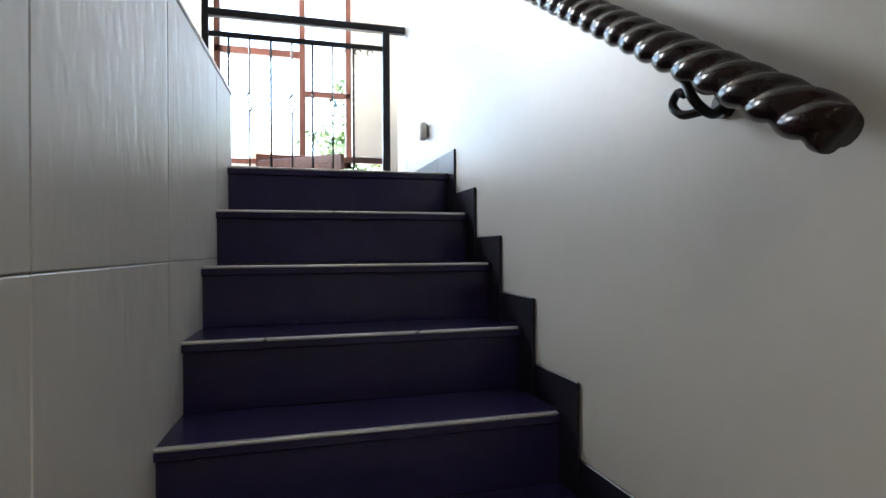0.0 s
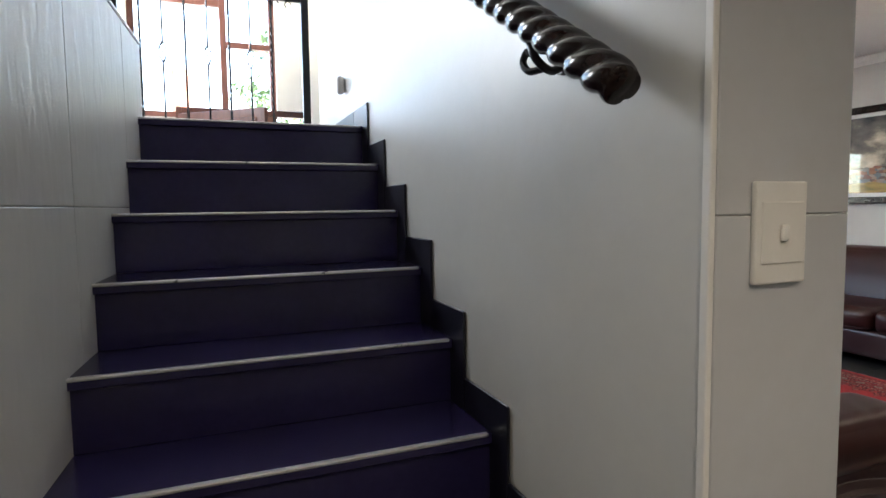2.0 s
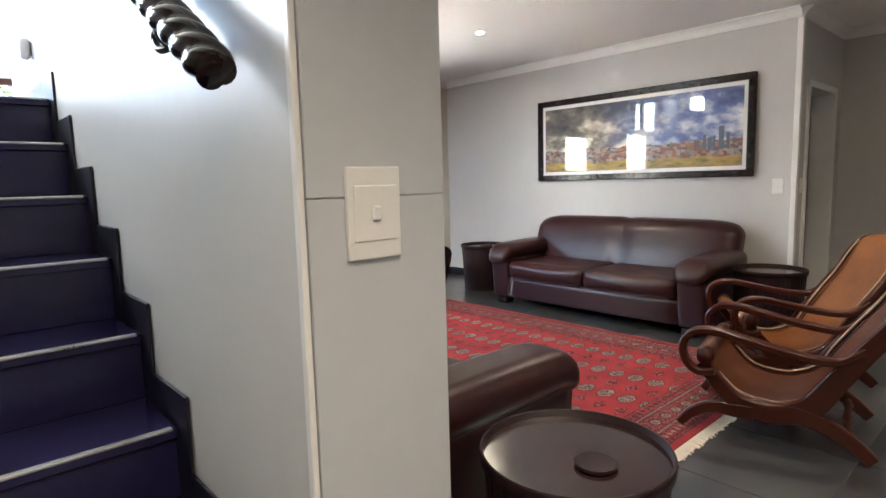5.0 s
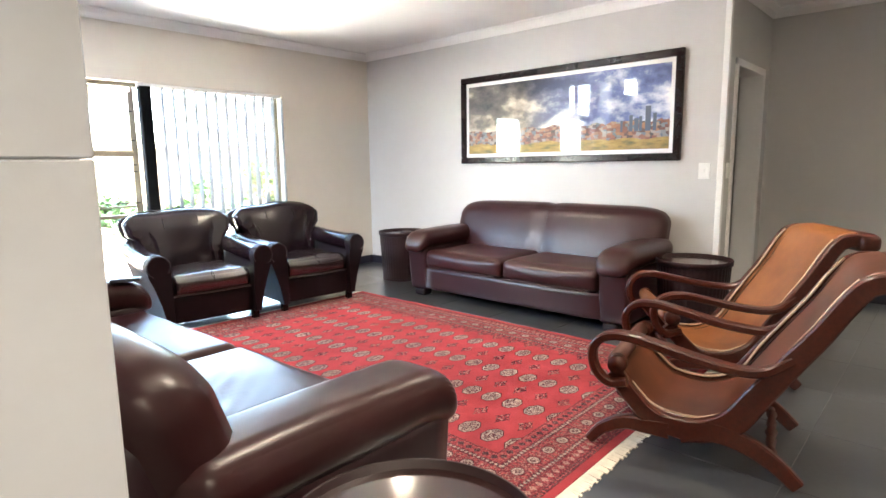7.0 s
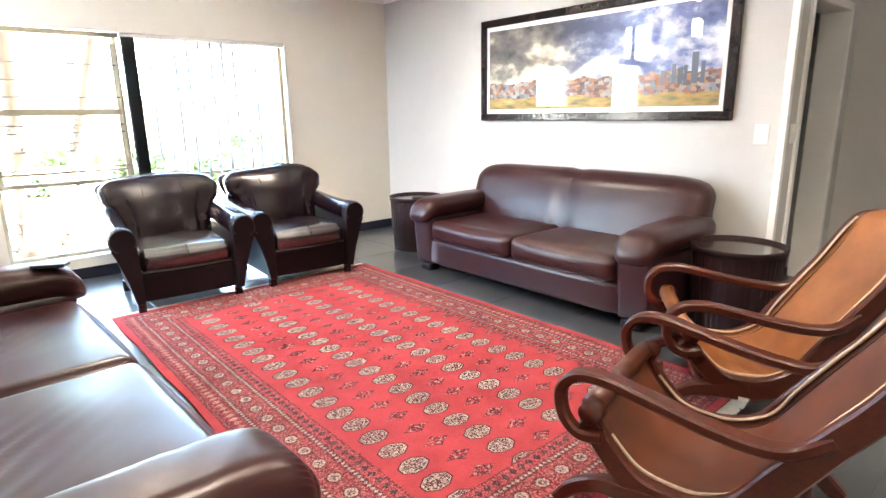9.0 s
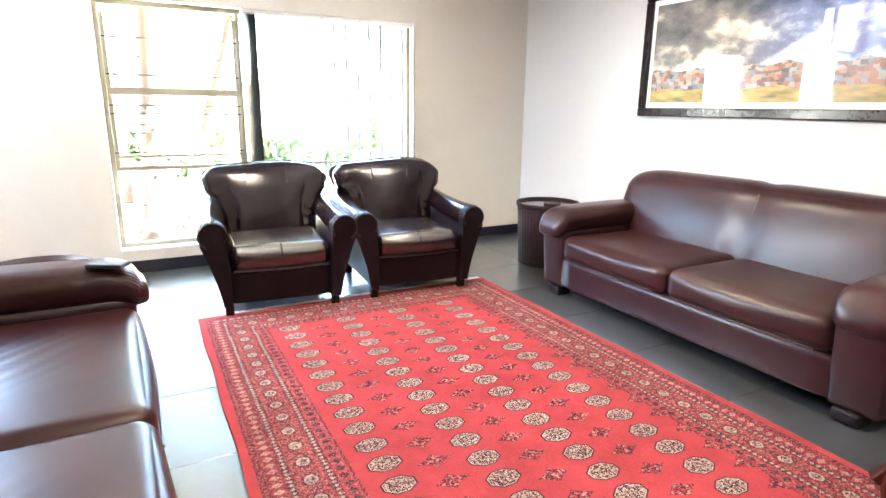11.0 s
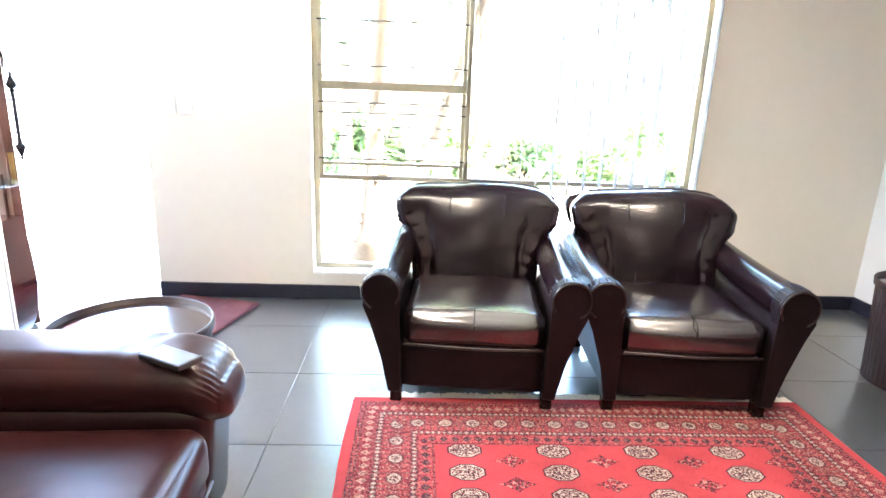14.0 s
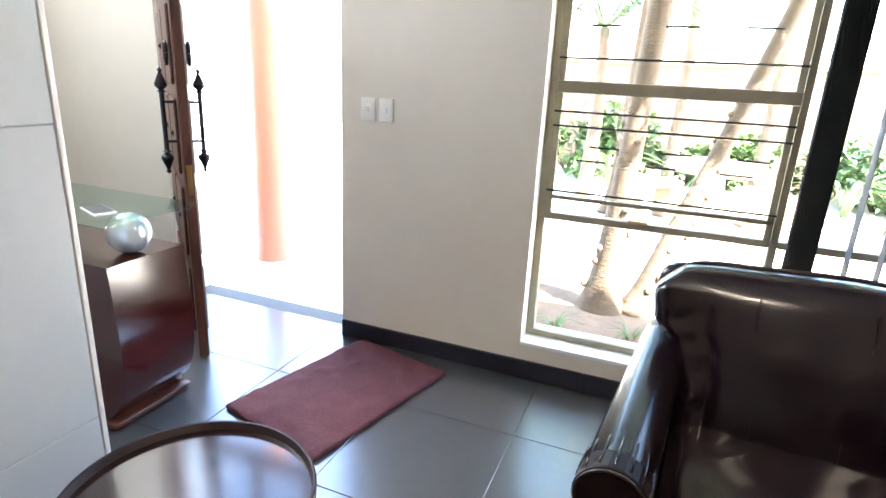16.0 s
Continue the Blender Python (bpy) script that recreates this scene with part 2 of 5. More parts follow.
def glow(name, colour, power):
    m, t, b = new_material(name)
    b.inputs["Base Color"].default_value = (*colour, 1)
    b.inputs["Emission Color"].default_value = (*colour, 1)
    b.inputs["Emission Strength"].default_value = power
    return m


LAMP = glow("downlight_glow", (1.0, 0.85, 0.65), 14)

RUG_W, RUG_L = 1.98, 3.18


def rug_material():
    m, t, b = new_material("bokhara_rug")
    sep = t.nodes.new("ShaderNodeSeparateXYZ")
    vec = coords(t)
    t.links.new(vec, sep.inputs[0])
    wob = X(t, noise_node(t, vec, 5, 2)) * 0.012 - 0.006
    u, v = X(t, sep.outputs[0]) + RUG_W / 2 + wob, X(t, sep.outputs[1]) + RUG_L / 2 + wob
    eu, ev = u.least(u * -1 + RUG_W), v.least(v * -1 + RUG_L)
    e = eu.least(ev)
    side = eu.lt(ev)
    along = v * side + u * (side * -1 + 1)
    red, dark, cream, wine = (0.31, 0.036, 0.043), (0.045, 0.012, 0.020), (0.33, 0.285, 0.235), (0.17, 0.014, 0.022)
    salt = X(t, noise_node(t, vec, 120, 2, 0.7))
    pepper = X(t, noise_node(t, vec, 75, 2, 0.7))
    cu = ((u - 0.457) / 0.336 + 0.5).frac() * 0.336 - 0.168
    cv = ((v - 0.20) / 0.130 + 0.5).frac() * 0.130 - 0.065

    def octa(a, c, ra, rc):
        a, c = a.size() / ra, c.size() / rc
        return a.most(c).most((a + c) * 0.72)
    med = octa(cu, cv, 0.058, 0.041)
    ang = X(t, cu.s).op("ARCTAN2", cv * 1.4)
    petal = (ang * 8.0).op("SINE")
    spots = (cu * 190.0).op("SINE") * (cv * 230.0).op("SINE")
    su = (cu.size() - 0.168).size()
    sv = (cv.size() - 0.065).size()
    sm = (su / 0.062).op("POWER", 0.8) + (sv / 0.038).op("POWER", 0.8)
    col = blend(t, sm.lt(1.1) * salt.gt(0.47), red, dark)
    col = blend(t, sm.lt(1.05) * pepper.gt(0.56), col, (0.31, 0.15, 0.125))
    col = blend(t, med.lt(1.12), col, dark)
    col = blend(t, med.lt(1.0), col, cream)
    col = blend(t, med.lt(0.95) * salt.gt(0.50), col, dark)
    col = blend(t, med.lt(0.95) * pepper.gt(0.60), col, (0.16, 0.10, 0.085))
    col = blend(t, med.lt(0.80) * (petal * spots).gt(0.30), col, dark)

    def band(a, c):
        return e.gt(a) * e.lt(c)

    def zig(a, c, step, base, fore):
        mid, half = (a + c) / 2, (c - a) / 2
        s = ((along / step).frac() - 0.5).size() * 2
        d = (e - mid).size() / half
        return blend(t, (s + d).lt(0.78), blend(t, salt.gt(0.56), base, red), fore)
    col = blend(t, e.lt(0.345), col, wine)
    col = blend(t, band(0.285, 0.335), col, zig(0.285, 0.335, 0.045, red, dark))
    col = blend(t, band(0.255, 0.280), col, zig(0.255, 0.280, 0.022, dark, cream))
    au = ((along / 0.112).frac() - 0.5) * 0.112
    om = octa(au, e - 0.200, 0.030, 0.028)
    oc = blend(t, om.lt(1.0), wine, dark)
    oc = blend(t, om.lt(0.85), oc, cream)
    oc = blend(t, om.lt(0.55) * salt.gt(0.5), oc, dark)
    oc = blend(t, om.gt(1.2) * salt.gt(0.58), oc, (0.34, 0.2, 0.16))
    dots = ((along / 0.028).frac() - 0.5).size().lt(0.22)
    oc = blend(t, dots * om.gt(1.15) * (e - 0.2).size().gt(0.022), oc, red)
    col = blend(t, band(0.150, 0.250), col, oc)
    col = blend(t, band(0.120, 0.145), col, zig(0.120, 0.145, 0.022, dark, cream))
    col = blend(t, band(0.065, 0.115), col, zig(0.065, 0.115, 0.040, wine, (0.36, 0.20, 0.16)))
    col = blend(t, band(0.040, 0.060), col, zig(0.040, 0.060, 0.020, dark, red))
    col = blend(t, e.lt(0.036), col, red)
    fleck = X(t, noise_node(t, vec, 160, 2, 0.8))
    col = blend(t, (e.gt(0.036) * e.lt(0.345)) * fleck.gt(0.53) * 0.75, col, dark)
    col = blend(t, (e.gt(0.036) * e.lt(0.345)) * fleck.lt(0.43) * 0.5, col, (0.34, 0.20, 0.17))
    col = blend(t, e.gt(0.345) * fleck.gt(0.58) * 0.35, col, wine)
    worn = ramp(t, noise_node(t, vec, 3.2, 6, 0.7), [(0.3, (0.72, 0.68, 0.68)), (0.7, (1.18, 1.2, 1.2))])
    col = blend(t, 1.0, col, worn, "MULTIPLY")
    t.links.new(col, b.inputs["Base Color"])
    b.inputs["Roughness"].default_value = 0.92
    b.inputs["Specular IOR Level"].default_value = 0.2
    bn = t.nodes.new("ShaderNodeBump")
    bn.inputs["Strength"].default_value, bn.inputs["Distance"].default_value = 0.5, 0.004
    t.links.new(noise_node(t, vec, 260, 2), bn.inputs["Height"])
    t.links.new(bn.outputs[0], b.inputs["Normal"])
    return m


RUG = rug_material()

PIC_W, PIC_H = 2.065, 0.67


def picture_material():
    """A wide print of storm clouds over a town and ochre fields, under glass."""
    m, t, b = new_material("cityscape_print")
    vec = coords(t)
    sep = t.nodes.new("ShaderNodeSeparateXYZ")
    t.links.new(vec, sep.inputs[0])
    u, v = X(t, sep.outputs[1]) * -1 / PIC_W + 0.5, X(t, sep.outputs[2]) / PIC_H + 0.5
    clouds = X(t, noise_node(t, vec, 3.2, 8, 0.6, (1, 1, 1.7)))
    blue = ramp(t, (clouds + (v - 0.6) * -0.25).s, [(0.34, (0.03, 0.045, 0.16)), (0.46, (0.10, 0.14, 0.34)), (0.55, (0.42, 0.46, 0.60)), (0.66, (0.85, 0.84, 0.82))])
    storm = ramp(t, (clouds + (v - 0.6) * -0.4).s, [(0.30, (0.02, 0.022, 0.028)), (0.5, (0.16, 0.14, 0.12)), (0.62, (0.55, 0.47, 0.36)), (0.72, (0.8, 0.72, 0.6))])
    air = blend(t, ((u - 0.32) * 3.5).op("MINIMUM", 1.0).most(0.0), storm, blue)
    br = t.nodes.new("ShaderNodeTexVoronoi")
    br.distance = "CHEBYCHEV"
    br.inputs["Scale"].default_value = 26
    mp = t.nodes.new("ShaderNodeMapping")
    mp.inputs["Scale"].default_value = (1, 1, 1.6)
    t.links.new(vec, mp.inputs[0])
    t.links.new(mp.outputs[0], br.inputs["Vector"])
    cell = t.nodes.new("ShaderNodeSeparateColor")
    t.links.new(br.outputs["Color"], cell.inputs[0])
    town = ramp(t, cell.outputs[0], [(0.0, (0.05, 0.05, 0.045)), (0.3, (0.22, 0.08, 0.05)), (0.55, (0.34, 0.17, 0.09)), (0.78, (0.34, 0.31, 0.27)), (1.0, (0.10, 0.14, 0.17))])
    land = ramp(t, noise_node(t, vec, 6, 6, 0.6, (1, 1, 4)), [(0.3, (0.08, 0.09, 0.03)), (0.5, (0.34, 0.22, 0.05)), (0.7, (0.50, 0.36, 0.10))])
    line = X(t, noise_node(t, vec, 7, 5)) * 0.16 + 0.26
    col = blend(t, v.lt(line), air, town)
    col = blend(t, v.lt(X(t, noise_node(t, vec, 4, 4)) * 0.14 + 0.06), col, land)
    for a, w, top in ((0.845, 0.007, 0.42), (0.868, 0.009, 0.38), (0.915, 0.011, 0.52), (0.942, 0.007, 0.43), (0.805, 0.005, 0.36), (0.885, 0.006, 0.40)):
        col = blend(t, (u - a).size().lt(w) * v.lt(top) * v.gt(0.22), col, (0.07, 0.09, 0.13))
    t.links.new(col, b.inputs["Base Color"])
    b.inputs["Roughness"].default_value = 0.6
    b.inputs["Coat Weight"].default_value, b.inputs["Coat Roughness"].default_value, b.inputs["Coat IOR"].default_value = 1.0, 0.01, 1.6
    return m


PRINT = picture_material()


# ---- building helpers ----
def mesh_of(name, bm, material, smooth=False):
    me = bpy.data.meshes.new(name)
    bmesh.ops.recalc_face_normals(bm, faces=bm.faces)
    bm.to_mesh(me)
    bm.free()
    me.materials.append(material)
    if smooth:
        for p in me.polygons:
            p.use_smooth = True
    return me


def part(name, bm, material, parent=None, label="", smooth=False):
    ob = new(name, mesh_of(name, bm, material, smooth))
    if parent is not None:
        ob.parent = parent
    return tagged(ob, label)


def thing(name, m, label, category, group="", kind=""):
    ob = new(name)
    ob.empty_display_size = 0.05
    ob.matrix_world = m
    return tagged(ob, label, category, group, kind)


def box(x0, y0, z0, x1, y1, z1, bevel=0.0, bm=None, seg=1):
    out = bm or bmesh.new()
    made = bmesh.ops.create_cube(out, size=1.0)["verts"]
    for v in made:
        v.co = Vector((x0 + (v.co.x + 0.5) * (x1 - x0), y0 + (v.co.y + 0.5) * (y1 - y0), z0 + (v.co.z + 0.5) * (z1 - z0)))
    if bevel:
        edges = list({e for v in made for e in v.link_edges})
        bmesh.ops.bevel(out, geom=edges, offset=bevel, segments=seg, profile=0.5, affect="EDGES")
    return out


def softbox(x0, y0, z0, x1, y1, z1, r=0.05, puff=(0, 0, 0), fn=None, n=9, bm=None, e=0.62):
    """A stuffed block: rounded edges, swollen faces, bent by fn."""
    out = bm or bmesh.new()
    tmp = bmesh.new()
    bmesh.ops.create_cube(tmp, size=2.0)
    bmesh.ops.subdivide_edges(tmp, edges=tmp.edges[:], cuts=n, use_grid_fill=True)
    h = Vector(((x1 - x0) / 2, (y1 - y0) / 2, (z1 - z0) / 2))
    mid = Vector(((x0 + x1) / 2, (y0 + y1) / 2, (z0 + z1) / 2))
    r = min(r, *h)
    for v in tmp.verts:
        p = [math.copysign(abs(c) ** e, c) for c in v.co]
        q = Vector((p[0] * h.x, p[1] * h.y, p[2] * h.z))
        c = Vector([max(-h[i] + r, min(h[i] - r, q[i])) for i in range(3)])
        d = q - c
        if d.length > 1e-9:
            big = max(abs(d[i]) for i in range(3))
            q = c + d.normalized() * big
        for i in range(3):
            j, k = (i + 1) % 3, (i + 2) % 3
            q[i] += math.copysign(puff[i], p[i]) * abs(p[i]) ** 3 * (1 - p[j] ** 2) * (1 - p[k] ** 2)
        v.co = mid + q
        if fn:
            v.co = Vector(fn(*v.co))
    me = bpy.data.meshes.new("tmp")
    tmp.to_mesh(me)
    tmp.free()
    out.from_mesh(me)
    bpy.data.meshes.remove(me)
    return out


def cyl(x, y, z0, z1, r0, r1=None, seg=32, bm=None, caps=True):
    out = bm or bmesh.new()
    bmesh.ops.create_cone(out, cap_ends=caps, segments=seg, radius1=r0, radius2=r0 if r1 is None else r1, depth=z1 - z0,
                          matrix=Matrix.Translation((x, y, (z0 + z1) / 2)))
    return out


def spline(pts, n=8):
    """Catmull-Rom through the points."""
    pts = [Vector(p) for p in pts]
    ext = [pts[0] * 2 - pts[1], *pts, pts[-1] * 2 - pts[-2]]
    out = []
    for i in range(1, len(ext) - 2):
        a, b, c, d = ext[i - 1:i + 3]
        for k in range(n):
            s = k / n
            out.append(0.5 * ((2 * b) + (c - a) * s + (2 * a - 5 * b + 4 * c - d) * s * s + (3 * b - a - 3 * c + d) * s ** 3))
    return out + [pts[-1]]


def sweep(path, section, bm=None, side=Vector((1, 0, 0)), closed_ends=True):
    """Sweeps a section along a path; section(s) gives offsets along side and along the normal."""
    out = bm or bmesh.new()
    rings = []
    for i, p in enumerate(path):
        d = (path[min(i + 1, len(path) - 1)] - path[max(i - 1, 0)]).normalized()
        s = (side - d * side.dot(d)).normalized()
        nrm = s.cross(d)
        rings.append([out.verts.new(p + s * a + nrm * b) for a, b in section(i / (len(path) - 1))])
    for r0, r1 in zip(rings, rings[1:]):
        for k in range(len(r0)):
            out.faces.new((r0[k], r0[(k + 1) % len(r0)], r1[(k + 1) % len(r0)], r1[k]))
    if closed_ends:
        out.faces.new(rings[0])
        out.faces.new(rings[-1])
    return out


def ring(r, n=10):
    return lambda s: [((r(s) if callable(r) else r) * math.cos(k * math.tau / n), (r(s) if callable(r) else r) * math.sin(k * math.tau / n)) for k in range(n)]


def slab(w, h, c=0.006):
    """A rectangular section with eased corners; w and h may run with s."""
    def f(s):
        a, b = (w(s) if callable(w) else w) / 2, (h(s) if callable(h) else h) / 2
        return [(a - c, b), (-a + c, b), (-a, b - c), (-a, -b + c), (-a + c, -b), (a - c, -b), (a, -b + c), (a, b - c)]
    return f


def tube(pts, r, n=10, bm=None, smooth_n=6, side=None):
    span = Vector(pts[-1]) - Vector(pts[0])
    if side is None:
        side = (0, 0, 1) if abs(span.x) > 0.8 * span.length and span.length > 0.05 else (1, 0, 0)
    return sweep(spline(pts, smooth_n) if len(pts) > 2 else [Vector(p) for p in pts], ring(r, n), bm, Vector(side))


def turned(profile, seg=24, bm=None, at=(0, 0)):
    """A turned body from (radius, height) pairs."""
    out = bm or bmesh.new()
    rings = [[out.verts.new((at[0] + max(r, 1e-4) * math.cos(k * math.tau / seg), at[1] + max(r, 1e-4) * math.sin(k * math.tau / seg), z)) for k in range(seg)] for r, z in profile]
    for a, b in zip(rings, rings[1:]):
        for k in range(seg):
            out.faces.new((a[k], a[(k + 1) % seg], b[(k + 1) % seg], b[k]))
    out.faces.new(rings[0])
    out.faces.new(rings[-1])
    return out


def wall(name, axis, at, thick, a0, a1, z0, z1, openings, material, label):
    """A wall across axis at..at+thick, from a0 to a1, with openings (a0, a1, z0, z1)."""
    bm = bmesh.new()
    acuts = sorted({a0, a1, *(o[0] for o in openings), *(o[1] for o in openings)})
    for p, q in zip(acuts, acuts[1:]):
        holes = sorted((o[2], o[3]) for o in openings if o[0] <= p and o[1] >= q)
        lo = z0
        for h0, h1 in [*holes, (z1, z1)]:
            if h0 > lo:
                if axis == "y":
                    box(p, at, lo, q, at + thick, h0, bm=bm)
                else:
                    box(at, p, lo, at + thick, q, h0, bm=bm)
            lo = h1
    bmesh.ops.remove_doubles(bm, verts=bm.verts, dist=1e-5)
    return tagged(part(name, bm, material), label, "wall", kind="structure")


def setting(name, bm, material, label, category, smooth=False):
    return tagged(part(name, bm, material, smooth=smooth), label, category, kind="structure")


# ---- plan ----
PX, WY = 5.395, 5.18                 # picture wall, window wall
SX0, SX1, SY0, SY1 = 0.64, 0.95, 0.44, 3.72   # stair wall
LX = -0.375                            # tiled wall beside the stairs
CEIL, TOP = 2.52, 4.5
RISE, RUN, STEP_Y, STEPS, FOOT = 0.2, 0.272, 0.615, 8, 0.022
LAND_Y = STEP_Y + RUN * (STEPS - 1)
LAND_Z = FOOT + RISE * STEPS
WIN = (1.785, 4.195, 0.180, 1.960)
DOOR = (-0.32, 0.82, -0.1, 2.12)
UPWIN = (-0.66, 0.52, 2.02, 3.95)
HALL_X, EAST_X, SOUTH_Y = -1.35, 6.62, -2.6
RET_Y = 1.10
RDOOR = (5.62, 6.38, 0.0, 1.95)

# ---- structure ----
wall("wall_north", "y", WY, 0.24, HALL_X - 0.2, PX + 0.2, -0.1, TOP, [DOOR, WIN, UPWIN], PAINT_WARM, "warm white plastered wall with a large window and front door opening")
wall("wall_picture", "x", PX, 0.2, RET_Y, WY, 0, CEIL + 0.1, [], PAINT, "light grey painted living room wall behind the long picture")
wall("wall_return", "y", RET_Y, 0.16, PX + 0.2, EAST_X, 0, CEIL + 0.1, [RDOOR], PAINT, "light grey painted return wall with a narrow doorway")
wall("wall_return_end", "y", RET_Y - 0.002, 0.1, PX - 0.002, PX + 0.2, 0, CEIL + 0.1, [], PAINT, "light grey painted end of the picture wall")
wall("wall_east", "x", EAST_X, 0.2, SOUTH_Y, RET_Y + 1.7, 0, CEIL + 0.1, [], PAINT, "plain light grey painted wall beyond the chairs")
wall("wall_passage_back", "y", RET_Y + 1.5, 0.15, PX + 0.2, EAST_X, 0, CEIL + 0.1, [], PAINT, "plain grey wall of the passage behind the doorway")
wall("wall_south", "y", SOUTH_Y - 0.2, 0.2, -1.0, EAST_X + 0.2, 0, CEIL + 0.1, [], PAINT, "plain light grey painted wall at the back of the room")
wall("wall_left", "x", LX - 0.24, 0.23, SOUTH_Y, 0.30, 0, CEIL + 0.08, [], GROUT, "wall clad with large grey relief tiles")
wall("wall_left_parapet", "x", LX - 0.24, 0.23, 0.30, 2.62, 0, 1.945, [], GROUT, "low wall beside the stairs clad with large grey relief tiles")
wall("wall_stair", "x", SX0, SX1 - SX0 - 0.012, SY0 + 0.012, SY1 - 0.012, 0, CEIL, [], PAINT_STAIR, "satin painted off-white wall between stairs and living room")
wall("wall_stair_upper", "x", SX0, SX1 - SX0 - 0.012, SY0 + 0.012, SY1 - 0.012, CEIL, TOP, [], PAINT_STAIR, "off-white painted upper wall of the stairwell")
wall("wall_hall_upper", "x", SX1 - 0.014, 0.15, SY1 - 0.012, WY, CEIL + 0.001, TOP, [], PAINT_WARM, "white upper wall above the living room opening")
wall("wall_bulkhead", "y", SY0 - 0.14, 0.1515, LX - 0.2, SX1 - 0.012, CEIL, TOP, [], PAINT, "white painted bulkhead above the foot of the stairs")
wall("wall_under_landing", "y", SY1 - 0.16, 0.15, HALL_X, SX0, 0, LAND_Z - 0.12, [], PAINT, "painted wall closing the space under the landing")
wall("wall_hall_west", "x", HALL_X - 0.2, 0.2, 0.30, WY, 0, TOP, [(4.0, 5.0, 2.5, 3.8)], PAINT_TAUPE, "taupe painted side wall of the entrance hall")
wall("wall_hall_south", "y", SY0 - 0.14, 0.15, HALL_X, LX - 0.2, LAND_Z - 0.2, TOP, [], PAINT, "plain painted wall of the landing")

bm = bmesh.new()
box(SX1 - 0.012, SY0 - 0.14, CEIL, EAST_X + 0.2, WY, CEIL + 0.08, bm=bm)
box(-1.0, SOUTH_Y - 0.2, CEIL, EAST_X + 0.2, SY0 - 0.142, CEIL + 0.08, bm=bm)
setting("ceiling", bm, CEILING, "flat white painted ceiling with a moulded cornice", "ceiling")
setting("ceiling_stairwell", box(HALL_X - 0.2, SY0 - 0.14, TOP, SX1 + 0.2, WY + 0.2, TOP + 0.1), CEILING, "flat white ceiling high above the stairwell", "ceiling")
setting("landing_slab_side", box(HALL_X, 0.30, LAND_Z - 0.18, LX - 0.27, LAND_Y + 0.029, LAND_Z), CEILING, "upper landing slab beside the stairs", "floor")
setting("landing_slab", box(HALL_X, LAND_Y + 0.03, LAND_Z - 0.18, SX0, SY1 - 0.005, LAND_Z - 0.012), CEILING, "landing slab at the head of the stairs", "floor")


def cornice(name, path):
    prof = [(0, 0), (0.075, 0), (0.075, -0.012), (0.055, -0.020), (0.030, -0.040), (0.018, -0.062), (0.012, -0.078), (0, -0.078)]
    out = bmesh.new()
    (x0, y0), (x1, y1) = path
    d = Vector((x1 - x0, y1 - y0, 0)).normalized()
    inward = Vector((-d.y, d.x, 0))
    ends = [[out.verts.new(Vector((x, y, CEIL - 0.001)) + inward * a + Vector((0, 0, b))) for a, b in prof] for x, y in path]
    for k in range(len(prof)):
        out.faces.new((ends[0][k], ends[0][(k + 1) % len(prof)], ends[1][(k + 1) % len(prof)], ends[1][k]))
    out.faces.new(ends[0])
    out.faces.new(ends[1])
    setting(name, out, CEILING, "white moulded plaster cornice under the ceiling", "cornice")


cornice("cornice_north", ((PX, WY), (SX1, WY)))
cornice("cornice_picture", ((PX, RET_Y), (PX, WY)))
cornice("cornice_return", ((EAST_X, RET_Y), (PX, RET_Y)))
cornice("cornice_east", ((EAST_X, SOUTH_Y), (EAST_X, RET_Y)))
cornice("cornice_stair", ((SX1, SY1), (SX1, SY0)))
cornice("cornice_south", ((-0.62, SOUTH_Y), (EAST_X, SOUTH_Y)))

SK = 0.095
for nm, b in (("baseboard_north_a", (DOOR[1] + 0.001, WY - 0.014, WIN[0] + 0.3, WY)), ("baseboard_north_b", (WIN[0] + 0.3, WY - 0.014, PX - 0.015, WY)),
              ("baseboard_picture", (PX - 0.014, RET_Y + 0.002, PX, WY - 0.001)), ("baseboard_east", (EAST_X - 0.014, SOUTH_Y, EAST_X, RET_Y - 0.015)),
              ("baseboard_south", (-0.62, SOUTH_Y, EAST_X - 0.015, SOUTH_Y + 0.014)), ("baseboard_return", (PX + 0.2, RET_Y - 0.014, RDOOR[0] - 0.06, RET_Y))):
    setting(nm, box(b[0], b[1], 0.001, b[2], b[3], SK, 0.003), SKIRT, "black tiled skirting along the foot of the wall", "skirting")

# white corner bead on the picture wall and door trim
setting("trim_corner", box(PX - 0.012, RET_Y - 0.014, 0, PX + 0.03, RET_Y + 0.03, CEIL - 0.08, 0.004), TRIM, "white painted corner strip", "trim")


def door_frame(name, x0, x1, y0, y1, head, w, material, label):
    out = bmesh.new()
    box(x0, y0, 0, x0 + w, y1, head, 0.004, out)
    box(x1 - w, y0, 0, x1, y1, head, 0.004, out)
    box(x0, y0, head - w, x1, y1, head, 0.004, out)
    return setting(name, out, material, label, "door frame")


door_frame("door_2_frame", RDOOR[0] - 0.04, RDOOR[1] + 0.04, RET_Y - 0.018, RET_Y + 0.172, RDOOR[3] + 0.035, 0.055, TRIM, "white painted frame of the inner doorway")
d2 = thing("door_2", pose(RDOOR[0] + 0.03, RET_Y + 0.19, 0.01, 0, 0, 78), "pale grey flush door standing open into the passage", "door", kind="structure")
part("leaf", box(0, -0.02, 0, 0.70, 0.02, 1.90, 0.003), PAINT, d2)
for z in (0.35, 0.95, 1.62):
    part("hinge", cyl(-0.012, -0.026, z - 0.05, z + 0.05, 0.012, seg=10), IRON, d2, "dark steel hinge")

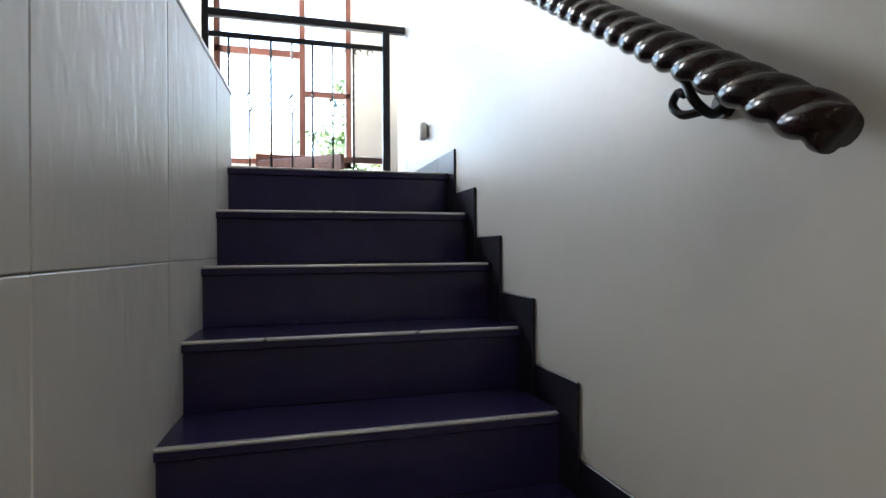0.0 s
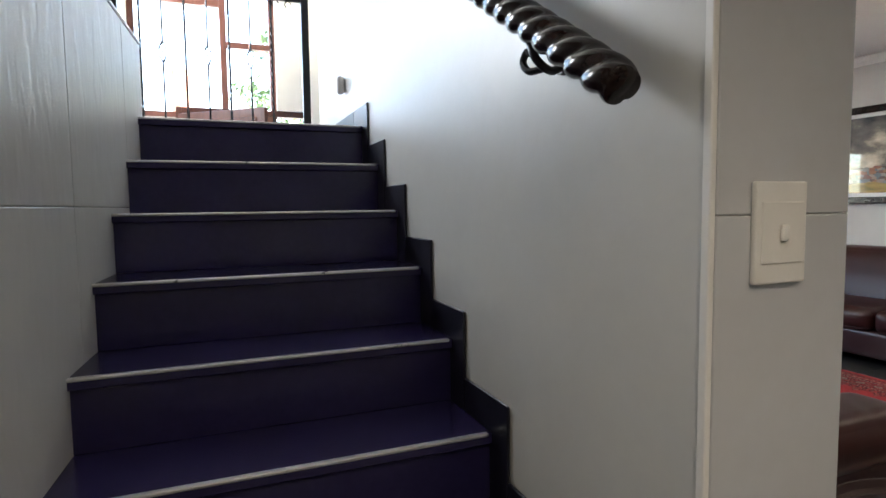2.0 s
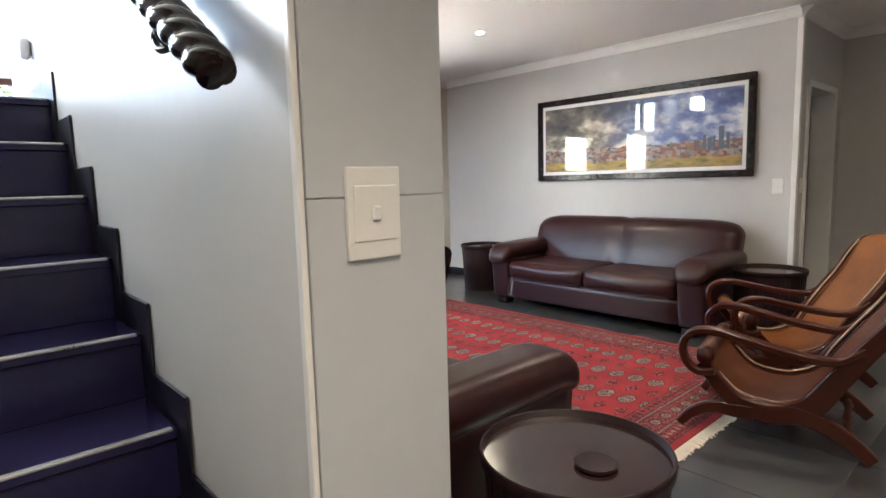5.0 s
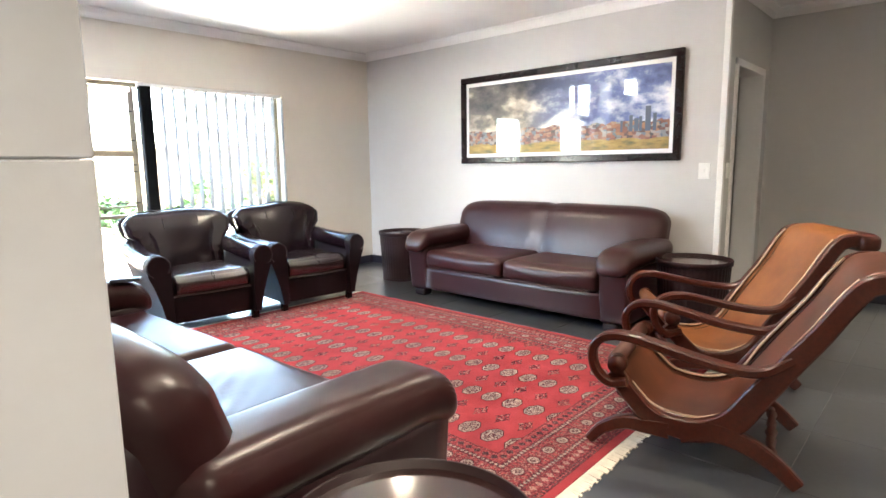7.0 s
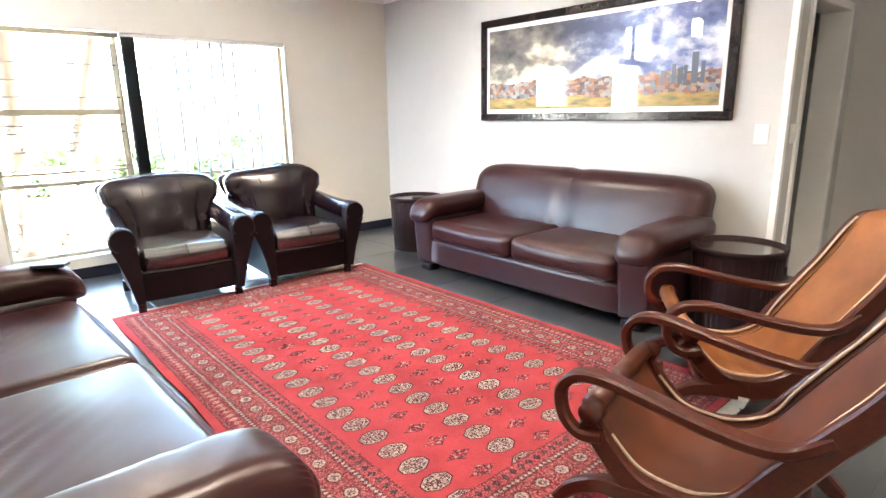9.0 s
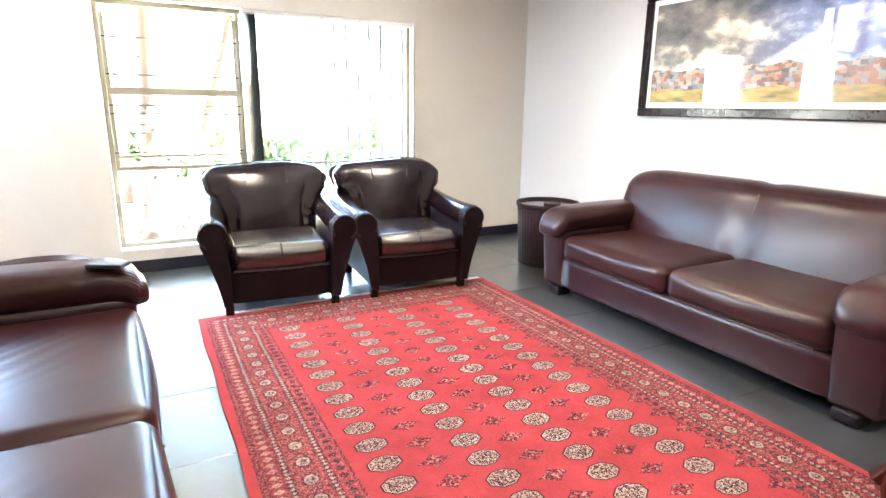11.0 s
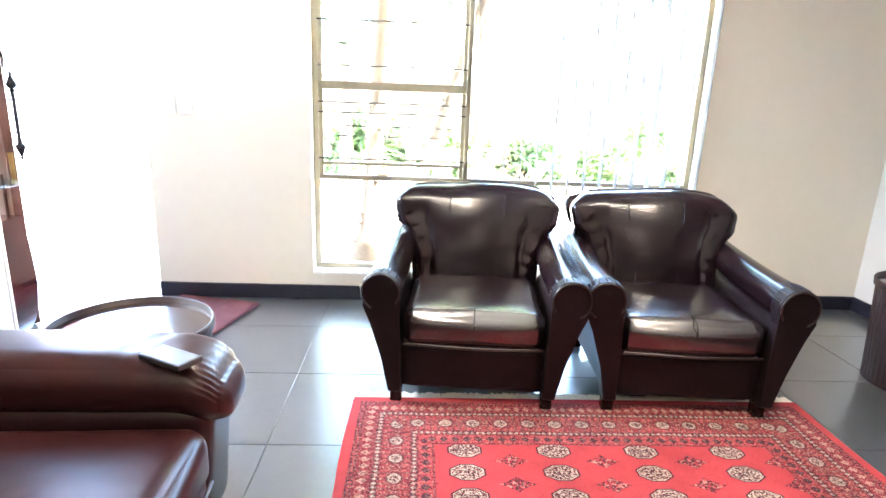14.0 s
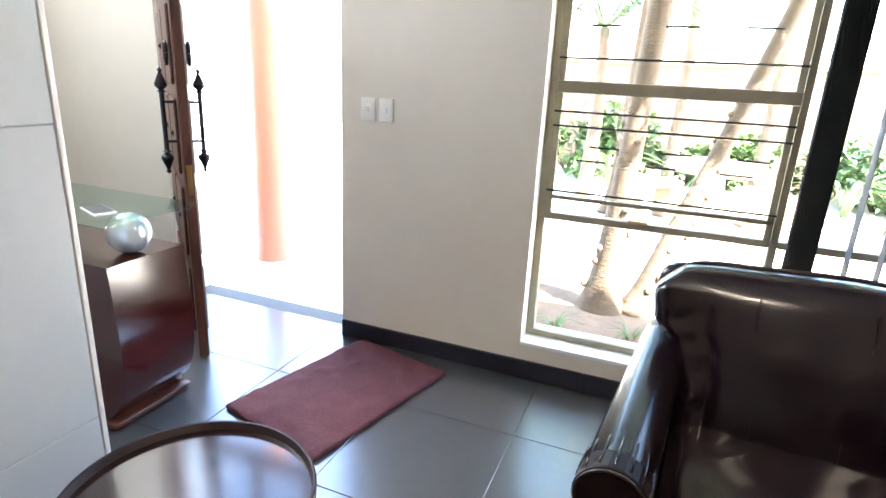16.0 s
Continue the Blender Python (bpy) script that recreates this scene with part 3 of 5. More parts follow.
# stairs
bm = bmesh.new()
for i in range(STEPS - 1):
    y = STEP_Y + RUN * i
    box(LX - 0.085, y + 0.012, FOOT * (i > 0) + RISE * i + 0.0005, SX0 - 0.001, STEP_Y + RUN * (STEPS - 1) + 0.03, FOOT + RISE * (i + 1) - 0.031, bm=bm)
stairs = thing("stairs", pose(0, 0, 0), "black painted stairs with pale metal nosings", "stairs", kind="structure")
part("core", bm, STEP, stairs)
for i in range(STEPS):
    y, z = STEP_Y + RUN * i, FOOT + RISE * (i + 1)
    part("riser", box(LX - 0.085, y, z - RISE - FOOT * (i == 0) + 0.001, SX0 - 0.010, y + 0.0125, z - 0.0305, 0.001), STEP, stairs)
    deep = RUN if i < STEPS - 1 else 0.3
    tread = part("tread", box(LX - 0.085, y - 0.018, z - 0.03, SX0 - 0.010, y + deep + 0.012, z, 0.003), STEP, stairs)
    part("nosing", box(LX - 0.085, y - 0.0215, z - 0.0075, SX0 - 0.022, y - 0.003, z + 0.0018, 0.0025), NOSING, tread, "scuffed pale metal nosing strip")
    # stepped skirting on the wall
    top = z + 0.10
    part("string_panel", box(SX0 - 0.0095, y - 0.10, z - RISE - 0.03, SX0 - 0.001, y + RUN - 0.10, top, 0.003), SKIRT, stairs)
part("string_panel", box(SX0 - 0.0095, LAND_Y + RUN - 0.10, LAND_Z - 0.03, SX0 - 0.001, SY1 - 0.02, LAND_Z + 0.10, 0.003), SKIRT, stairs)
setting("landing_floor", box(HALL_X, LAND_Y + 0.312, LAND_Z - 0.011, SX0 - 0.001, SY1 - 0.006, LAND_Z), STEP, "black tiled landing floor", "floor")

# tile cladding
SLANT = Matrix.Translation((-0.397, 1.41, 0)) @ pose(0, 0, 0, 0, 0, -3.7) @ Matrix.Translation((0.375, -1.41, 0))
for nm, ys, zs in (("wall_left", [SOUTH_Y, -1.835, -0.915, 0.005, 0.30], [0.0, 0.45, 1.25, 2.05, CEIL]), ("wall_left_parapet", [0.30, 0.86, 1.56, 2.26, 2.62], [0.0, 0.45, 1.245, 1.945])):
    tile_wall = bpy.data.objects[nm]
    for y0, y1 in zip(ys, ys[1:]):
        for z0, z1 in zip(zs, zs[1:]):
            part("tile", box(LX - 0.011, y0 + 0.0012, z0 + 0.0012, LX, y1 - 0.0012, z1 - 0.0012, 0.002), WALL_TILE, tile_wall)
    tile_wall.matrix_world = SLANT
coping = setting("trim_parapet", box(LX - 0.245, 0.31, 1.946, LX + 0.003, 2.625, 1.962, 0.003), TRIM, "white coping on the low stair wall", "trim")
coping.matrix_world = SLANT
stair_wall = bpy.data.objects["wall_stair"]
for z0, z1 in ((0.0, 0.42), (0.42, 1.215), (1.215, 2.01), (2.01, CEIL - 0.002)):
    part("tile", box(SX0 + 0.012, SY0, z0 + 0.0006, SX1 - 0.001, SY0 + 0.011, z1 - 0.0006, 0.002), PLAIN_TILE, stair_wall)
    part("tile", box(SX0 + 0.012, SY1 - 0.011, z0 + 0.0006, SX1 - 0.001, SY1, z1 - 0.0006, 0.002), PLAIN_TILE, stair_wall)
    for y0, y1 in ((SY0 + 0.013, 1.30), (1.30, 2.25), (2.25, 3.20), (3.20, SY1 - 0.013)):
        part("tile", box(SX1 - 0.011, y0 + 0.0012, z0 + 0.0006, SX1, y1 - 0.0012, z1 - 0.0012, 0.002), PLAIN_TILE, stair_wall)
setting("trim_stair_corner", box(SX0 - 0.006, SY0 - 0.004, 0, SX0 + 0.006, SY0 + 0.013, CEIL - 0.001, 0.002), TRIM, "chipped white corner bead of the stair wall", "trim")
setting("trim_wall_end", box(SX1 - 0.0115, SY1 - 0.012, 0, SX1 + 0.003, SY1 + 0.003, CEIL - 0.08, 0.002), TRIM, "thin white tile edging strip", "trim")

# ---- window in the north wall ----
win = thing("window_1", pose(0, 0, 0), "bronze framed window with burglar bars and a low sill", "window", kind="structure")
wx0, wx1, wz0, wz1 = WIN
wy = WY + 0.10
MUL = 2.722
part("window_sill", box(wx0 - 0.001, WY - 0.002, wz0 - 0.012, wx1 + 0.001, WY + 0.24, wz0 + 0.004, 0.002), TRIM, win, "white painted low sill")


def bars(name, spans, material, label="", bevel=0.003):
    for b in spans:
        part(name, box(*b, bevel), material, win, label)


F = 0.035
bars("frame_rail", [(wx0, wy, wz1 - F, wx1, wy + 0.045, wz1), (wx0, wy, wz0 + 0.004, wx1, wy + 0.045, wz0 + F),
                    (wx0, wy, wz0 + F, wx0 + F, wy + 0.045, wz1 - F), (wx1 - F, wy, wz0 + F, wx1, wy + 0.045, wz1 - F),
                    (MUL, wy, wz0 + F, MUL + 0.03, wy + 0.045, wz1 - F),
                    (wx0 + F, wy, 1.315, MUL, wy + 0.045, 1.365), (wx0 + F, wy, 0.765, MUL, wy + 0.045, 0.795), (MUL + 0.03, wy, 0.765, wx1 - F, wy + 0.045, 0.795)], ALU)
bars("sash_bar", [(wx0 + F, wy - 0.012, 0.86, MUL, wy + 0.012, 0.878), (wx0 + F, wy - 0.012, 0.795, wx0 + F + 0.028, wy, 1.315), (MUL - 0.028, wy - 0.012, 0.795, MUL, wy, 1.315),
                  (wx0 + F, wy - 0.012, 1.365, wx0 + F + 0.028, wy, 1.88), (MUL - 0.028, wy - 0.012, 1.365, MUL, wy, 1.88)], ALU)
for z in (0.90, 1.18, 1.24, 1.455, 1.71):
    part("burglar_bar", tube([(wx0 + F, wy - 0.02, z), (MUL, wy - 0.02, z)], 0.0045, 8), DARKBAR, win)
for z in (1.04, 1.10, 1.58):
    for k in range(3):
        x = wx0 + 0.15 + 0.28 * k + (0.05 if z == 1.10 else 0)
        part("burglar_bar", tube([(x, wy - 0.02, z), (x + 0.12, wy - 0.02, z)], 0.0045, 8), DARKBAR, win)
part("stay", box(2.18, wy - 0.03, 0.80, 2.26, wy, 0.81, 0.002), BRASS, win, "small brass stay")
for x0, x1, z0, z1 in ((wx0 + F, MUL, wz0 + F, 0.765), (wx0 + F, MUL, 0.795, 1.315), (wx0 + F, MUL, 1.365, wz1 - F), (MUL + 0.03, wx1 - F, wz0 + F, 0.765), (MUL + 0.03, wx1 - F, 0.795, wz1 - F)):
    pane = part("pane", box(x0, wy + 0.020, z0, x1, wy + 0.025, z1), GLASS, win)
    pane.visible_shadow = False

# vertical blind
blind = thing("vertical_blind", pose(0, 0, 0), "grey-white fabric vertical blind drawn with open slats", "blind")
part("head_rail", box(MUL + 0.035, WY + 0.012, wz1 - 0.035, wx1 - 0.005, WY + 0.05, wz1 - 0.003, 0.003), PLASTIC, blind)
bm0 = bmesh.new()
box(-0.050, -0.0010, 0, 0.050, 0.0010, 1.66, bm=bm0)
slat_mesh = mesh_of("slat", bm0, BLIND)
# Bunched slats take the copy with shade in its colour.
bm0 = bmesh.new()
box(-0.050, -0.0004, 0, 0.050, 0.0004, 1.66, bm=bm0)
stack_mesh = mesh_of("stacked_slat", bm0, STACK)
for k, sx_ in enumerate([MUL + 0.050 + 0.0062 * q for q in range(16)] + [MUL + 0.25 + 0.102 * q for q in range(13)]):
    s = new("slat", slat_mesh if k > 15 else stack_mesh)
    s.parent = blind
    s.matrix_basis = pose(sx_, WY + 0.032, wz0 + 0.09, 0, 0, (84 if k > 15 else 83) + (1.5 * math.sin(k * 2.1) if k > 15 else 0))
    c = part("carrier", box(-0.006, -0.004, 1.66, 0.006, 0.004, 1.705), PLASTIC, s)

# ---- upper window over the front door ----
up = thing("window_2", pose(0, 0, 0), "tall reddish wooden window above the entrance", "window", kind="structure")
ux0, ux1, uz0, uz1 = UPWIN
uy = WY + 0.08
for b in ((ux0, uz0, ux0 + 0.05, uz1), (ux1 - 0.05, uz0, ux1, uz1), (0.055, uz0, 0.11, uz1), (ux0, uz0, ux1, uz0 + 0.06), (ux0, uz1 - 0.05, ux1, uz1), (ux0, 3.0, 0.055, 3.06), (0.11, 2.66, ux1, 2.71)):
    part("frame_rail", box(b[0], uy, b[1], b[2], uy + 0.06, b[3], 0.004), REDWOOD, up)
pane = part("pane", box(ux0 + 0.02, uy + 0.03, uz0 + 0.02, ux1 - 0.02, uy + 0.034, uz1 - 0.02), GLASS, up)
pane.visible_shadow = False

# Not in view: opening and frame added with the fill lamp above the landing.
for nm, axis, at, a0_, a1_, z0_, z1_, lab in (("window_3", "x", HALL_X - 0.12, 4.0, 5.0, 2.5, 3.8, "unseen bronze framed window added beside the landing to light the stairwell"),):
    w_ = thing(nm, pose(0, 0, 0), lab, "window", kind="structure")
    am = (a0_ + a1_) / 2
    for p0, p1, q0, q1 in ((a0_, a1_, z0_, z0_ + 0.05), (a0_, a1_, z1_ - 0.05, z1_), (a0_, a0_ + 0.05, z0_ + 0.05, z1_ - 0.05), (a1_ - 0.05, a1_, z0_ + 0.05, z1_ - 0.05), (am - 0.025, am + 0.025, z0_ + 0.05, z1_ - 0.05)):
        part("frame_rail", box(p0, at - 0.05, q0, p1, at, q1, 0.003) if axis == "y" else box(at - 0.05, p0, q0, at, p1, q1, 0.003), ALU, w_)

# ---- landing balustrade ----
rail = thing("balustrade", pose(-0.055, 3.50, LAND_Z), "black wrought iron balustrade on the landing", "railing")
part("newel", box(0.555, -0.022, 0, 0.600, 0.022, 1.00, 0.003), IRON, rail)
part("newel", box(-0.490, -0.022, 0, -0.450, 0.022, 1.25, 0.003), IRON, rail)
part("top_rail", box(-0.46, -0.026, 1.000, 0.755, 0.028, 1.045, 0.008), IRON, rail)
part("collar", box(0.568, -0.012, 1.00 - 0.001, 0.588, 0.012, 1.002), IRON, rail)
part("middle_rail", box(-0.46, -0.012, 0.885, 0.560, 0.012, 0.915, 0.003), IRON, rail)
part("bottom_rail", box(-0.46, -0.012, 0.06, 0.560, 0.012, 0.085, 0.003), IRON, rail)


def baluster(x, kind):
    out = bmesh.new()
    if kind == "basket":
        tube([(x, 0, 0.08), (x, 0, 0.47)], 0.0055, 6, out)
        tube([(x, 0, 0.57), (x, 0, 0.89)], 0.0055, 6, out)
        for k in range(4):
            pts = []
            for j in range(9):
                s = j / 8
                a = k * math.pi / 2 + s * math.pi * 1.1
                r = 0.026 * math.sin(math.pi * s) + 0.002
                pts.append((x + r * math.cos(a), r * math.sin(a), 0.46 + 0.12 * s))
            tube(pts, 0.0035, 5, out, 2)
    else:
        path = [Vector((x, 0, 0.08 + 0.81 * j / 60)) for j in range(61)]
        sweep(path, lambda s: [(0.0075 * math.cos(a + s * 26 * (0.15 < s < 0.85)), 0.0075 * math.sin(a + s * 26 * (0.15 < s < 0.85))) for a in (0, math.pi / 2, math.pi, 1.5 * math.pi)], out)
    return out


for k, x in enumerate((-0.345, -0.23, -0.11, 0.01, 0.13, 0.25, 0.375)):
    part("baluster", baluster(x, "basket" if k in (1, 3, 5) else "twist"), IRON, rail)
for x in (0.345, 0.405, 0.48):
    for z, sg in ((0.865, 1), (0.11, -1)):
        part("scroll", tube([(x + 0.02 * math.cos(a), 0, z + sg * 0.02 * math.sin(a)) for a in (0.2, 1.2, 2.2, 3.2, 4.2)], 0.004, 6), IRON, rail)

# ---- handrail on the stair wall ----
hand = thing("handrail", pose(0, 0, 0), "dark varnished twisted rope handrail on wall brackets", "handrail")
a0, a1 = Vector((0.562, 0.545, 1.421)), Vector((0.562, 3.00, 2.998))
n = 420


def rope(s):
    turn = s * 2.93 / 0.19 * math.tau
    out = []
    for k in range(24):
        a = k * math.tau / 24
        r = 0.029 + 0.0095 * abs(math.cos((a - turn) * 1.5)) ** 0.7
        if s < 0.008:
            r *= 0.88 + 15 * s
        out.append((r * math.cos(a), r * math.sin(a)))
    return out


part("rope_rail", sweep([a0.lerp(a1, i / n) for i in range(n + 1)], rope), VARNISH, hand, "dark varnished twisted wooden rail", True)
for yb in (0.84, 2.4):
    zb = a0.z + (yb - a0.y) / (a1.y - a0.y) * (a1.z - a0.z)
    b = part("bracket", tube([(0.638, yb - 0.02, zb - 0.085), (0.60, yb - 0.03, zb - 0.105), (0.565, yb - 0.03, zb - 0.085), (0.562, yb - 0.01, zb - 0.045)], 0.009, 8, side=(0, 1, 0)), IRON, hand, "black iron bracket", True)
    part("rosette", sweep([Vector((0.64, yb - 0.02, zb - 0.085)), Vector((0.628, yb - 0.02, zb - 0.085))], ring(0.024, 16), side=Vector((0, 1, 0))), IRON, b)
    part("curl", tube([(0.585, yb - 0.02, zb - 0.10), (0.575, yb + 0.015, zb - 0.098), (0.575, yb + 0.04, zb - 0.075), (0.578, yb + 0.03, zb - 0.055), (0.58, yb + 0.014, zb - 0.062)], 0.008, 8), IRON, b)

# ---- switches ----
def switch(name, m, w, h, label, rockers=1):
    s = thing(name, m, label, "light switch")
    part("plate", box(-w / 2, -0.010, -h / 2, w / 2, 0, h / 2, 0.003, seg=2), PLASTIC, s)
    if rockers:
        part("cover", box(-w * 0.40, -0.0125, -h * 0.30, w * 0.40, -0.0095, h * 0.30, 0.001), PLASTIC, s)
        part("rocker", box(-0.009, -0.019, -0.013, 0.009, -0.012, 0.013, 0.004, seg=2), PLASTIC, s)
    return s


switch("light_switch", pose(0.777, SY0 - 0.0005, 1.187, 0, 0, 0), 0.112, 0.160, "white plastic light switch on the tiled pillar")
switch("light_switch", pose(PX - 0.0005, 1.225, 1.13, 0, 0, -90), 0.085, 0.125, "white plastic light switch beside the long picture")
switch("light_switch", pose(5.585 - 0.05, RET_Y - 0.0005, 1.13, 0, 0, 0), 0.075, 0.12, "white light switch next to the inner doorway")
for x in (0.967, 1.063):
    switch("light_switch", pose(x, WY - 0.0005, 1.193, 0, 0, 0), 0.072, 0.105, "white light switch beside the front door")
sensor = thing("wall_sensor", pose(SX0 - 0.001, 2.93, 1.90), "small rounded cream wall sensor", "sensor")
part("shell", softbox(-0.045, -0.03, -0.05, 0, 0.03, 0.05, 0.028, n=6), PLASTIC, sensor, smooth=True)

# ---- downlights ----
def downlight(x, y, power):
    d = thing("downlight", pose(x, y, CEIL), "small recessed ceiling downlight, lit", "downlight", "ceiling downlights")
    bezel = turned([(0.048, -0.006), (0.050, -0.003), (0.050, -0.0005), (0.032, -0.0005), (0.032, -0.004), (0.040, -0.006), (0.048, -0.006)], 24)
    bmesh.ops.delete(bezel, geom=[f for f in bezel.faces if len(f.verts) > 4], context="FACES_ONLY")
    part("bezel", bezel, STEEL, d, "", True)
    part("bulb", cyl(0, 0, -0.0035, -0.0008, 0.029, seg=20), LAMP, d)
    spot("downlight_lamp", x, y, CEIL - 0.02, power)


# The one at (4.6, -1.4) is unseen, added to brighten the east wall.
for x, y in ((3.93, 3.17), (2.3, 3.17), (3.93, 0.6), (2.3, 0.6), (1.1, -1.2), (0.1, -0.7), (4.6, -1.4)):
    downlight(x, y, 1.8 if y > 0 else 1.6 if x > 4 else 2.0)

# ---- sofas ----
def sofa(m, label, W, creased=0.3):
    """Two-seater; front towards -y, width along x, origin at the floor's middle."""
    s = thing("sofa", m, label, "sofa", "brown leather sofas")
    hw = W / 2
    part("base", box(-hw + 0.10, -0.40, 0.07, hw - 0.10, 0.40, 0.27, 0.015, seg=2), SOFA_SIDE, s)
    part("front_rail", softbox(-hw + 0.20, -0.455, 0.07, hw - 0.20, -0.33, 0.275, 0.03), SOFA_SIDE, s, smooth=True)
    for sx in (-1, 1):
        x0, x1 = sorted((sx * 0.004, sx * (hw - 0.225)))

        def sag(x, y, z):
            dip = 0.016 * math.exp(-((x - (x0 + x1) / 2) ** 2) * 12 - (y + 0.05) ** 2 * 10)
            u, v = (x - (x0 + x1) / 2) * 0.8 + (y - 0.02) * 0.6, (y - 0.02) * 0.8 - (x - (x0 + x1) / 2) * 0.6
            wave = math.sin(u * 84 + 4.0 * noise.noise((u * 5, v * 3, 5)) + v * 6)
            fold = 0.0042 * (abs(wave) ** 1.5 * (1 if wave > 0 else -0.4)) * math.exp(-(u * 6.5) ** 2 - (v * 4.6) ** 2) * creased
            return x, y, z - (dip - fold - 0.004 * noise.noise((x * 4, y * 4, sx))) * (z > 0.36)
        c = part("seat_cushion", softbox(x0, -0.475, 0.265, x1, 0.22, 0.435, 0.055, (0, 0.02, 0.022), sag, 64 if creased > 0.5 else 20, e=0.8), SOFA, s, smooth=True)
        part("piping", tube([(x0 + 0.05, -0.485, 0.285), ((x0 + x1) / 2, -0.498, 0.285), (x1 - 0.05, -0.485, 0.285)], 0.006, 6), SOFA_SIDE, c)

        def arm_shape(x, y, z):
            t = max(0.0, (z - 0.44) / 0.15)
            f = max(0.0, (-0.36 - y) / 0.12)
            gather = 0.0
            if creased > 1:
                gather = 0.0026 * math.sin((x + 1.4 * z) * 230) * math.exp(-((y + 0.475) / 0.022) ** 2) - 0.005 * math.exp(-((y + 0.492) / 0.008) ** 2) + 0.0012 * math.sin((y * 0.9 + x * 0.6 + 0.04 * noise.noise((x * 4, y * 4, 8))) * 75) * math.exp(-((y + 0.28) / 0.13) ** 2)
            return x + gather * 0.25 * (1 if x * sx > hw - 0.11 else -1) * sx, y, z - 0.035 * f ** 2 + 0.015 * (y + 0.4) + gather * (z > 0.5)
        ax0, ax1 = sorted((sx * (hw - 0.245), sx * (hw + 0.02)))
        part("arm_pad", softbox(ax0, -0.515, 0.44, ax1, 0.36, 0.60, 0.075, (0, 0.01, 0.012), arm_shape, 44 if creased > 1 else 12), SOFA, s, smooth=True)
        px0, px1 = sorted((sx * (hw - 0.225), sx * (hw - 0.005)))

        def flare(x, y, z):
            k = (0.46 - z) / 0.4
            return x, y + 0.035 * k * (y < 0), z
        part("arm_panel", softbox(px0, -0.475, 0.055, px1, 0.42, 0.47, 0.03, (0, 0, 0), flare, 7), SOFA_SIDE, s, smooth=True)
        for fy in (-0.39, 0.36):
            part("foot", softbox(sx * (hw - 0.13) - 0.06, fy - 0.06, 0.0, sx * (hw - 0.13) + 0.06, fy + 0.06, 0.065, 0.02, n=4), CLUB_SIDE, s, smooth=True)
    def lean(x, y, z):
        t = (z - 0.30) / 0.56
        outer = max(0.0, abs(x) - (hw - 0.42)) / 0.36
        groove = 0.030 * math.exp(-(x / 0.04) ** 2) * (y < 0.2) + 0.002 * noise.noise((x * 4, z * 4, 2.0))
        return x, y + 0.17 * t + groove, z - 0.12 * outer ** 3.0 * max(0, t) * 0.35 - 0.012 * math.exp(-(x / 0.05) ** 2) * t
    part("back_cushion", softbox(-hw + 0.03, 0.09, 0.30, hw - 0.03, 0.32, 0.845, 0.10, (0, 0.03, 0.008), lean, 31, e=0.9), SOFA, s, smooth=True)
    part("back_seam", tube([Vector(lean(0.0, 0.066, z)) for z in (0.45, 0.53, 0.61, 0.69, 0.76, 0.80)], 0.004, 6), SOFA_SIDE, s)
    part("back_panel", softbox(-hw + 0.06, 0.26, 0.06, hw - 0.06, 0.46, 0.70, 0.05, n=8), SOFA_SIDE, s, smooth=True)
    return s


sofa(pose(4.885, 2.46, 0, 0, 0, -90), "two-seater dark brown leather sofa under the long picture", 2.16)
sofa(pose(1.465, 2.03, 0, 0, 0, 92), "two-seater dark brown leather sofa against the tiled wall", 2.42, 1.3)


# ---- club armchairs ----
BACK_WIDTH = [(0.0, 0.315), (0.35, 0.325), (0.52, 0.350), (0.72, 0.410), (0.86, 0.420), (1.0, 0.390)]


def back_half(t):
    for (t0, w0), (t1, w1) in zip(BACK_WIDTH, BACK_WIDTH[1:]):
        if t <= t1:
            k = (t - t0) / (t1 - t0)
            return w0 + (w1 - w0) * k * k * (3 - 2 * k)
    return BACK_WIDTH[-1][1]


